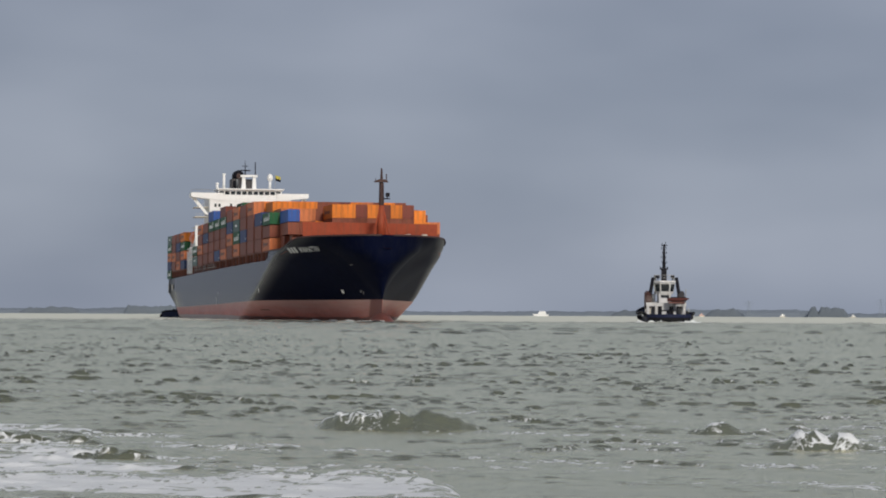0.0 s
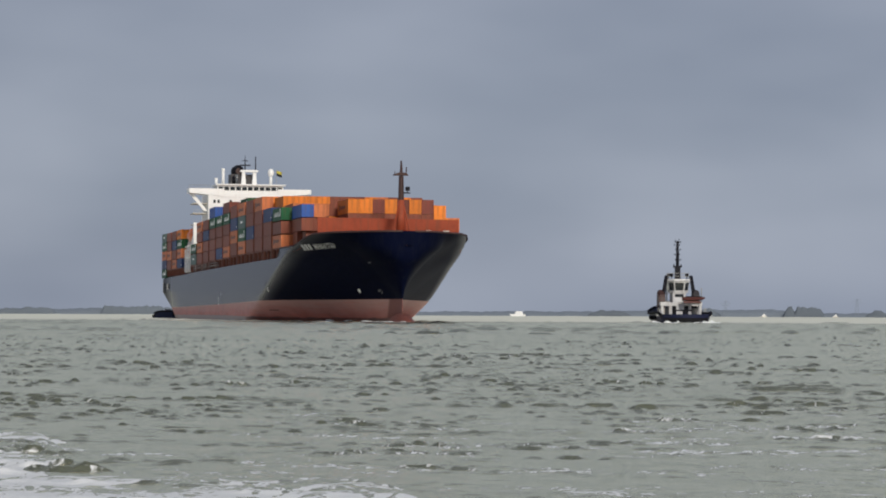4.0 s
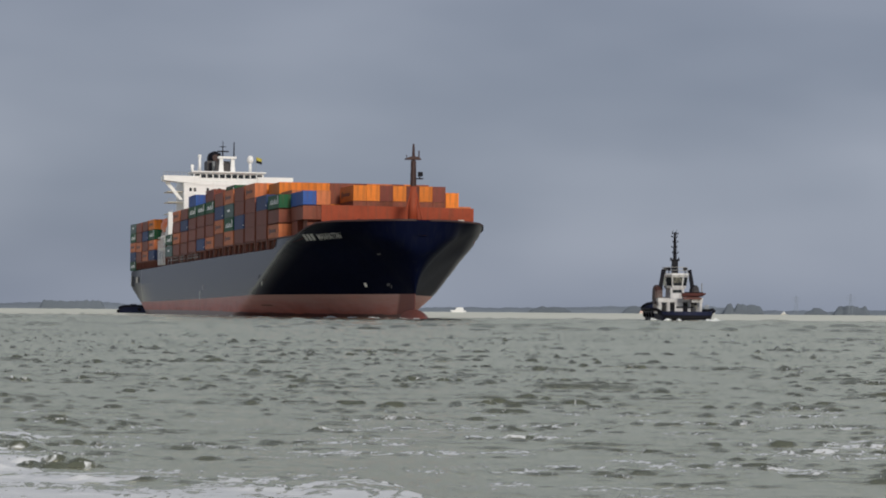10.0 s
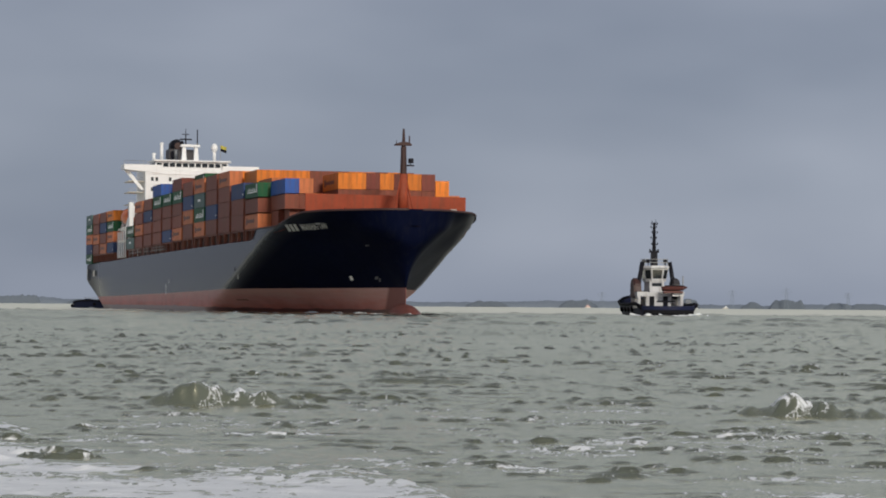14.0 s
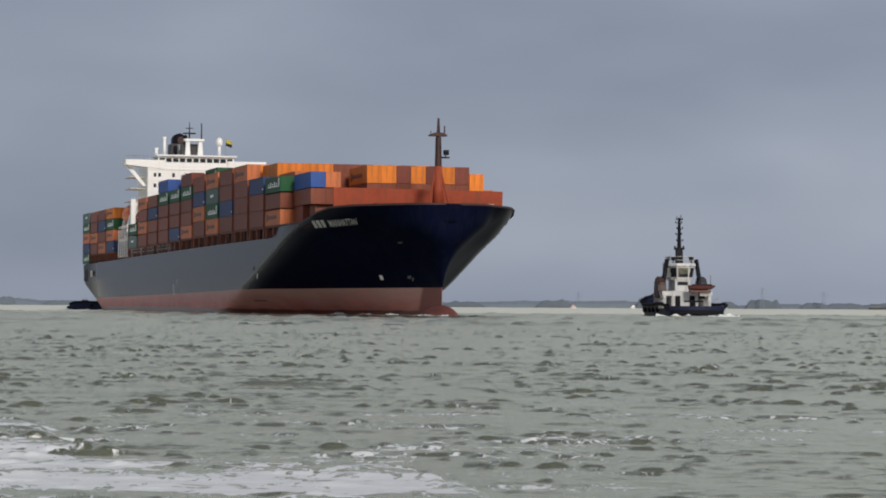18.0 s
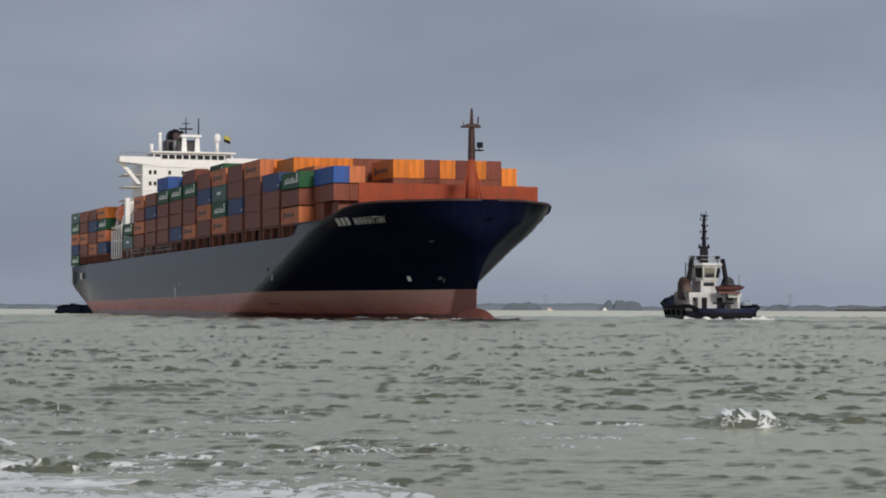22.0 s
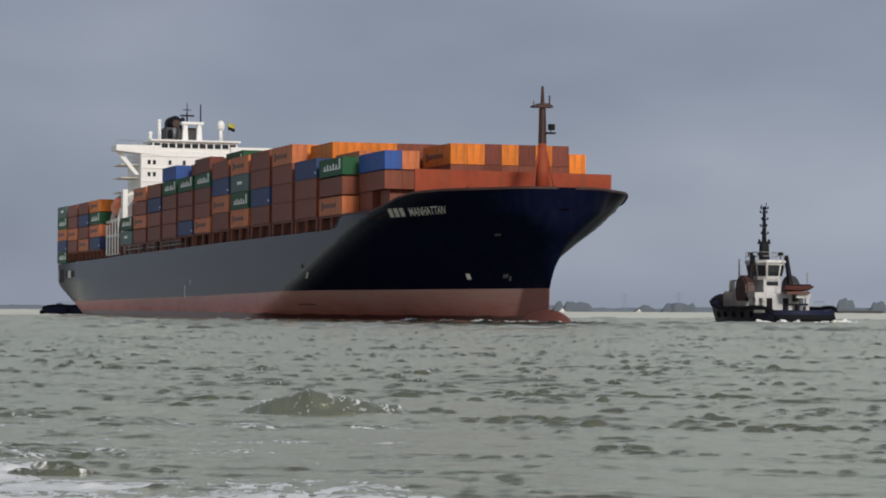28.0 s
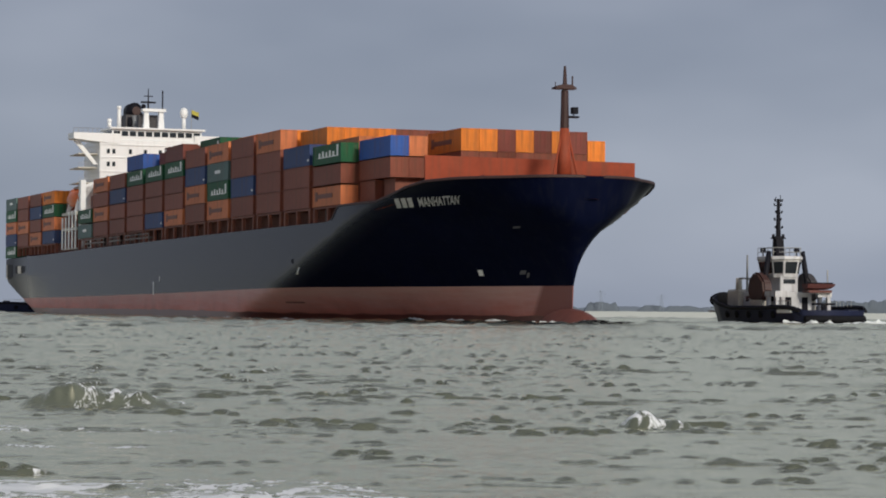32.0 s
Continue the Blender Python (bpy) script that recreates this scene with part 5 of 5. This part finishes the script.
# ---- breaking waves ----
def breaker(seed, length, high):
    """One low rolling wave with a dark steep face and threads of foam along its crest; y towards the shore is negative."""
    top = thing("breaking_wave", "olive-green rolling wave with threads of white foam along its crest", "wave", "breaking waves")
    nx, ny = int(length * 26), 46
    u = np.linspace(-1, 1, nx + 1)
    env, bend, curl = [], [], []
    for a in u:
        s = a * length * 0.5
        e = max(0.0, 1 - abs(a) ** 2.4) * max(0.10, 0.58 + 0.85 * noise.noise(Vector((s * 0.75, seed * 7.3, 0))) + 0.45 * noise.noise(Vector((s * 2.1, seed * 7.3, 5))) + 0.22 * noise.noise(Vector((s * 5.5, seed * 7.3, 9))))
        env.append(e)
        bend.append(0.30 * noise.noise(Vector((s * 0.5, seed * 3.7, 2))) + 0.10 * noise.noise(Vector((s * 2.1, seed, 2))) + 0.35 * a * a)
        curl.append(max(0.0, 0.66 + 1.2 * noise.noise(Vector((s * 0.6, seed * 5.1, 8)))) * min(1.0, e * 1.6))
    bm = B()
    g, vals = [], []
    for i in range(nx + 1):
        row = []
        s = u[i] * length * 0.5
        for j in range(ny + 1):
            v = j / ny
            y = -1.5 + 3.4 * v
            h = math.exp(-((y + 0.15) / (0.36 if y < -0.15 else 0.85)) ** 2)
            rim = max(0.0, abs(2 * v - 1) - 0.7) / 0.3 + max(0.0, abs(u[i]) - 0.85) / 0.15
            fine = noise.noise(Vector((s * 1.6, y * 2.4, seed * 3.1))) + 0.6 * noise.noise(Vector((s * 4.2, y * 5.0, seed * 3.1)))
            crest = math.exp(-((y + 0.10) / 0.22) ** 2)
            foot = math.exp(-((y + 0.75) / 0.28) ** 2)
            froth = curl[i] * (0.45 * crest + 0.27 * foot + 0.14 * h)
            z = high * env[i] * h - 0.22 * min(1.0, rim) + 0.055 * fine + 0.022 * noise.noise(Vector((s * 9, y * 11, seed))) + froth * 0.10 * noise.noise(Vector((s * 7, y * 7, seed)))
            row.append(bm.verts.new((s, y - 0.40 * env[i] * h * high + bend[i], z - 0.10)))
            vals.append(froth)
        g.append(row)
    for i in range(nx):
        for j in range(ny):
            bm.faces.new((g[i][j], g[i + 1][j], g[i + 1][j + 1], g[i][j + 1]))
    face = part("wave_face", bm, M_sea, top, "olive-green steep wave face", True)
    at = face.data.attributes.new("foam", "FLOAT", "POINT")
    at.data.foreach_set("value", vals)
    return top


BREAKERS = [breaker(_i + 1, _L, _H) for _i, (_L, _H) in enumerate(((2.8, 0.35), (3.4, 0.32), (2.6, 0.33), (3.2, 0.37), (3.0, 0.29), (3.0, 0.37), (3.8, 0.36), (2.8, 0.46), (3.2, 0.38), (2.8, 0.48), (3.4, 0.37), (3.0, 0.35)))]


# ---- far shore ----
FAR = 2600.0
# the distance haze is put into these blue-grey base colours
M_wood = surface("haze_tinted_woodland", (0.118, 0.141, 0.170), 0.9, var=0.15, scale=0.03)
M_bank = surface("haze_tinted_bank", (0.180, 0.212, 0.250), 0.9, var=0.12, scale=0.01)


def polar(az, d, z=0.0):
    return Vector((math.sin(radians(az)) * d, math.cos(radians(az)) * d, z))


def far_shore():
    bm = B()
    prev = None
    for i in range(1201):
        az = -34 + 62 * i / 1200
        h = lerp(az, [(-34, 5.6), (-16.6, 5.4), (-16.2, 7.2), (-14.4, 7.6), (-14.0, 5.2), (-12, 4.2), (-7, 4.6), (-4, 5.4), (-2.7, 7.4), (-0.3, 7.8),
                      (0.9, 4.4), (1.75, 4.3), (2.4, 3.2), (2.6, 4.8), (3.3, 5.8), (3.6, 4.8), (5.5, 5.0), (7.0, 5.6), (8.0, 6.5), (8.7, 11.5), (12, 13), (28, 13)])
        h += 0.9 * noise.noise(Vector((az * 3.1, 0.3, 0))) + 0.7 * noise.noise(Vector((az * 11, 2.3, 0))) + 0.3 * noise.noise(Vector((az * 37, 1.3, 0)))
        h = max(h, 1.8)
        ring = [bm.verts.new(polar(az, d, z)) for d, z in ((FAR, -0.5), (FAR + 8, h * 0.55), (FAR + 20, h), (FAR + 110, h * 0.8), (FAR + 150, -0.5))]
        if prev:
            for a in range(4):
                bm.faces.new((prev[a], ring[a], ring[a + 1], prev[a + 1]))
        prev = ring
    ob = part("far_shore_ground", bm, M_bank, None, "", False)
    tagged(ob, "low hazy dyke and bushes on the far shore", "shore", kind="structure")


far_shore()


def wood(az0, az1, high, seed):
    """A far wood: a ragged canopy over the bank, uneven along the top, with tree heads standing out."""
    n = max(24, int((az1 - az0) * 120))
    bm = B()
    prev = None
    for i in range(n + 1):
        az = az0 + (az1 - az0) * i / n
        e = min(1.0, (max(0.0, min(az - az0, az1 - az)) / (0.09 if high > 7 else 0.22)) ** 0.7)
        head = 0.98 + 0.24 * noise.noise(Vector((az * 5.3, seed * 1.7, 0))) + 0.16 * noise.noise(Vector((az * 13.7, seed * 1.3, 2.5))) + 0.06 * noise.noise(Vector((az * 41, seed * 1.1, 4.5)))
        top = 1.0 + high * e * head
        col = []
        for k in range(7):
            f = k / 6
            d = FAR - 30 + 3.0 * f * f + 0.25 * noise.noise(Vector((az * 12, f * 4, seed)))
            col.append(bm.verts.new(polar(az, d, top * f)))
        col.append(bm.verts.new(polar(az, FAR + 40, top * 0.7)))
        col.append(bm.verts.new(polar(az, FAR + 44, 0)))
        if prev:
            for k in range(8):
                bm.faces.new((prev[k], col[k], col[k + 1], prev[k + 1]))
        prev = col
    bmesh.ops.recalc_face_normals(bm, faces=bm.faces[:])
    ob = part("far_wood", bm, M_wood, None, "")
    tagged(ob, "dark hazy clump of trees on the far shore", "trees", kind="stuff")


for _k, (_a0, _a1, _h) in enumerate(((-0.05, 0.22, 10.2), (0.18, 0.88, 9.4), (1.82, 2.36, 6.2), (2.5, 3.32, 8.2), (3.72, 4.5, 5.6), (4.3, 5.3, 5.0), (5.4, 6.3, 5.4), (6.5, 6.98, 13.0), (7.28, 7.7, 11.0), (7.95, 12.5, 12.0),
                                      (-16.0, -14.5, 7.6), (-18.4, -17.0, 5.6), (-13.9, -13.2, 4.8), (-4.6, -3.6, 5.0), (-2.4, -1.5, 7.0))):
    wood(_a0, _a1, _h, _k + 30)


def pylon(az, high):
    bm = B()
    c = polar(az, FAR - 40)
    for sx, sy in ((-1, -1), (1, -1), (1, 1), (-1, 1)):
        beam(bm, c + Vector((sx * 2.2, sy * 2.2, 0)), c + Vector((sx * 0.3, sy * 0.3, high)), 0.17, 0.12, 4)
    for z, w in ((high * 0.7, 4.5), (high * 0.82, 5.5), (high * 0.93, 4.0)):
        beam(bm, c + Vector((-w, 0, z)), c + Vector((w, 0, z)), 0.15, n=4)
    for k in range(6):
        z = high * k / 6
        w = 2.2 - 1.9 * k / 6
        beam(bm, c + Vector((-w, -w, z)), c + Vector((w, -w, z + high / 6)), 0.08, n=4)
        beam(bm, c + Vector((w, -w, z)), c + Vector((-w, -w, z + high / 6)), 0.08, n=4)
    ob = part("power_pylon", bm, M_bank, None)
    tagged(ob, "thin grey lattice pylon beyond the far shore", "pylon", "far pylons")


for _az, _h in ((-1.4, 17), (1.63, 19.5), (2.88, 22), (4.3, 18)):
    pylon(_az, _h)


def sailing_boat(sail_high, col, label):
    """A small open yacht, 6 m long."""
    top = thing("sailing_boat", label, "boat", "far yachts")
    bm = B()
    prism(bm, [(-2.9, 0.6), (3.1, 0.75), (2.4, -0.2), (-2.5, -0.2)], "y", -0.9, 0.9)
    part("hull", bm, M_cream, top)
    bm = B()
    prism(bm, [(0.2, 1.0), (0.22, sail_high), (-2.3, 1.1)], "y", -0.05, 0.05)
    part("sail", bm, col, top)
    bm = B()
    prism(bm, [(0.5, 0.9), (0.35, sail_high * 0.85), (2.6, 0.8)], "y", -0.04, 0.04)
    part("jib", bm, col, top)
    part("mast", beam(B(), (0.3, 0, 0.5), (0.3, 0, sail_high + 0.3), 0.06, n=6), M_steel, top)
    part("cabin", box(B(), -1.0, 1.2, -0.6, 0.6, 0.6, 1.05, 0.08), M_cream, top)
    return top


M_redsail = surface("pale_red_sail", (0.66, 0.45, 0.40), 0.8, var=0.1)
motor_yacht = thing("motor_yacht", "small white motor yacht lying far off", "boat")
part("hull", prism(B(), [(-6.5, 1.6), (7.5, 2.0), (5.6, -0.4), (-6.2, -0.4)], "y", -2.0, 2.0), M_white, motor_yacht)
part("cabin", prism(B(), [(-4.5, 1.6), (3.2, 1.8), (1.4, 4.4), (-3.8, 4.4)], "y", -1.5, 1.5), M_white, motor_yacht)
yacht_a = sailing_boat(3.6, M_white, "small white yacht under sail far off")
yacht_b = sailing_boat(3.3, M_white, "small white yacht under sail far off")
yacht_c = sailing_boat(3.5, M_redsail, "small yacht with a pale reddish sail far off")


def river_barge():
    top = thing("river_barge", "long low dark river barge near the far shore", "barge")
    bm = B()
    prism(bm, [(-47, 2.0), (47, 2.4), (44, -0.5), (-46, -0.5)], "y", -5, 5)
    part("hull", bm, M_soot_shade, top)
    bm = B()
    box(bm, -30, 40, -4.2, 4.2, 2.2, 3.4)
    part("hatch_cover", bm, M_wood, top)
    bm = B()
    box(bm, -45, -35, -3.6, 3.6, 2.0, 5.6, 0.2)
    part("wheelhouse", bm, M_bank, top)
    for k in range(4):
        bm = B()
        box(bm, -44 + k * 2.3, -42.6 + k * 2.3, -3.7, -3.55, 4.1, 5.1)
        part("window", bm, M_glass, top)
    return top


barge = river_barge()


# ---- everything that moves ----
# when and where a wave breaks: seconds, x, y
BREAKS = [
    (0, -5.6, 32.5), (0, -1.8, 32.4), (0, 0.0, 29.1), (1.5, -4.5, 35.7), (2, -2.6, 33.2), (5, -3.8, 43.3), (6, -9.5, 43.2), (6, -0.6, 35.2), (7, -7.7, 45.8),
    (7, -2.8, 38.4), (8, -6.5, 41.9), (8, -0.5, 37.4), (9, -5.5, 39.9), (9.2, -3.2, 37.7), (9, -0.4, 33.2), (11, -4.9, 37.4), (11, 1.1, 35.0), (12, -1.7, 31.1),
    (12.2, 2.1, 31.3), (13.2, 0.9, 33.2), (14, -6.6, 36.9), (14.2, 2.2, 35.3), (17, -1.8, 36.4), (19, -4.2, 38.0), (19, 0.8, 34.0), (20.7, 1.5, 34.5),
    (22.1, 1.7, 33.5), (25, -2.4, 24.5), (28, -3.6, 36.9), (30, -3.6, 41.8), (30, 2.1, 34.1), (31, 5.1, 33.9), (32, -5.8, 38.0), (31, 2.8, 33.6)]

SHIP_ROWS = [
    (0, (-86.65, 489.17, -69.799)), (4, (-74.06, 465.45, -69.651)), (8, (-61.77, 442.04, -69.509)),
    (12, (-49.71, 418.72, -69.370)), (16, (-37.80, 395.30, -69.234)), (20, (-25.95, 371.55, -69.099)),
    (24, (-14.08, 347.26, -68.963)), (28, (-2.11, 322.22, -68.825)), (32, (10.05, 296.21, -68.683))]
TUG_ROWS = [
    (0, (-31.66, 537.37, 97.4)), (4, (-22.50, 512.57, 98.6)), (8, (-13.99, 487.76, 100.0)), (12, (-5.70, 462.96, 99.6)),
    (16, (2.73, 438.16, 99.7)), (20, (11.55, 413.31, 100.4)), (24, (20.93, 388.35, 102.6)), (28, (30.90, 363.18, 106.1)), (32, (41.44, 337.67, 110.5))]


def motions():
    for ob in (ship, bow_wave, side_wash):
        walk(ob, [(t, pose(x, y, 0, 0, 0, r)) for t, (x, y, r) in SHIP_ROWS])
    for ob in (tug, tug_wash):
        walk(ob, [(t, pose(x, y, 0, 0, 0, r)) for t, (x, y, r) in TUG_ROWS])
    rows = []
    for t, (x, y, r) in SHIP_ROWS:
        gap = lerp(t, [(0, -300.5), (8, -304), (12, -306), (20, -300), (28, -295), (32, -294)])
        rows.append((t, pose(x, y, 0, 0, 0, r) @ pose(gap, -1.0, 0, 0, 0, 62.0)))
    walk(tug_astern, rows)
    # the wave fields drift slowly across each other
    for ob, vx, vy in ((wave_a, -0.50, -0.28), (wave_b, 0.22, -0.40)):
        walk(ob, [(t, pose(vx * (t - 16), vy * (t - 16), 0.02 * math.sin(t * 1.3 + vx * 9))) for t in range(0, 33, 2)])
    # the broken surf runs up and draws back
    walk(surf_zone, [(t, pose(0.09 * (t - 16), dy, 0.02 * math.sin(1.3 * t))) for t, dy in (
        (0, 0), (2, -1.5), (5, -2), (7, -1.5), (9, -1.5), (11, -2.5), (13, 0.5), (14, -1), (17, -1), (19, 0.5), (21, -2), (23, -2.2), (24, 0), (25, -1.5), (28, -2.2), (30, -1), (32, -2.5))])
    # breaking waves rise, run on and sink back
    for i, ob in enumerate(BREAKERS):
        rows = []
        for t, x, y in BREAKS[i::len(BREAKERS)]:
            turn = 9 * math.sin(5.1 * t + x)
            for dt, z in ((-1.6, -0.7), (-0.7, -0.14), (0, 0.05), (0.7, -0.10), (1.7, -0.7)):
                rows.append((t + dt, pose(x - 0.25 * dt, y - 0.75 * dt, z, 0, 0, turn)))
        inside = [q for q in rows if 0 <= q[0] <= 32]
        walk(ob, ([(0, inside[0][1])] if inside[0][0] > 0 else []) + inside + ([(32, inside[-1][1])] if inside[-1][0] < 32 else []))
    for ob, a0, a1, d, r in ((motor_yacht, -6.24, -6.23, 2200, 170), (yacht_a, -0.62, 0.28, 2300, 200), (yacht_b, 1.0, 2.1, 2300, 160), (yacht_c, -2.5, -0.75, 2200, 10), (barge, 6.35, 6.5, 2400, -4)):
        walk(ob, [(t, Matrix.Translation(polar(a0 + (a1 - a0) * t / 32, d)) @ pose(0, 0, 0, 0, 0, r)) for t in (0, 16, 32)])


motions()
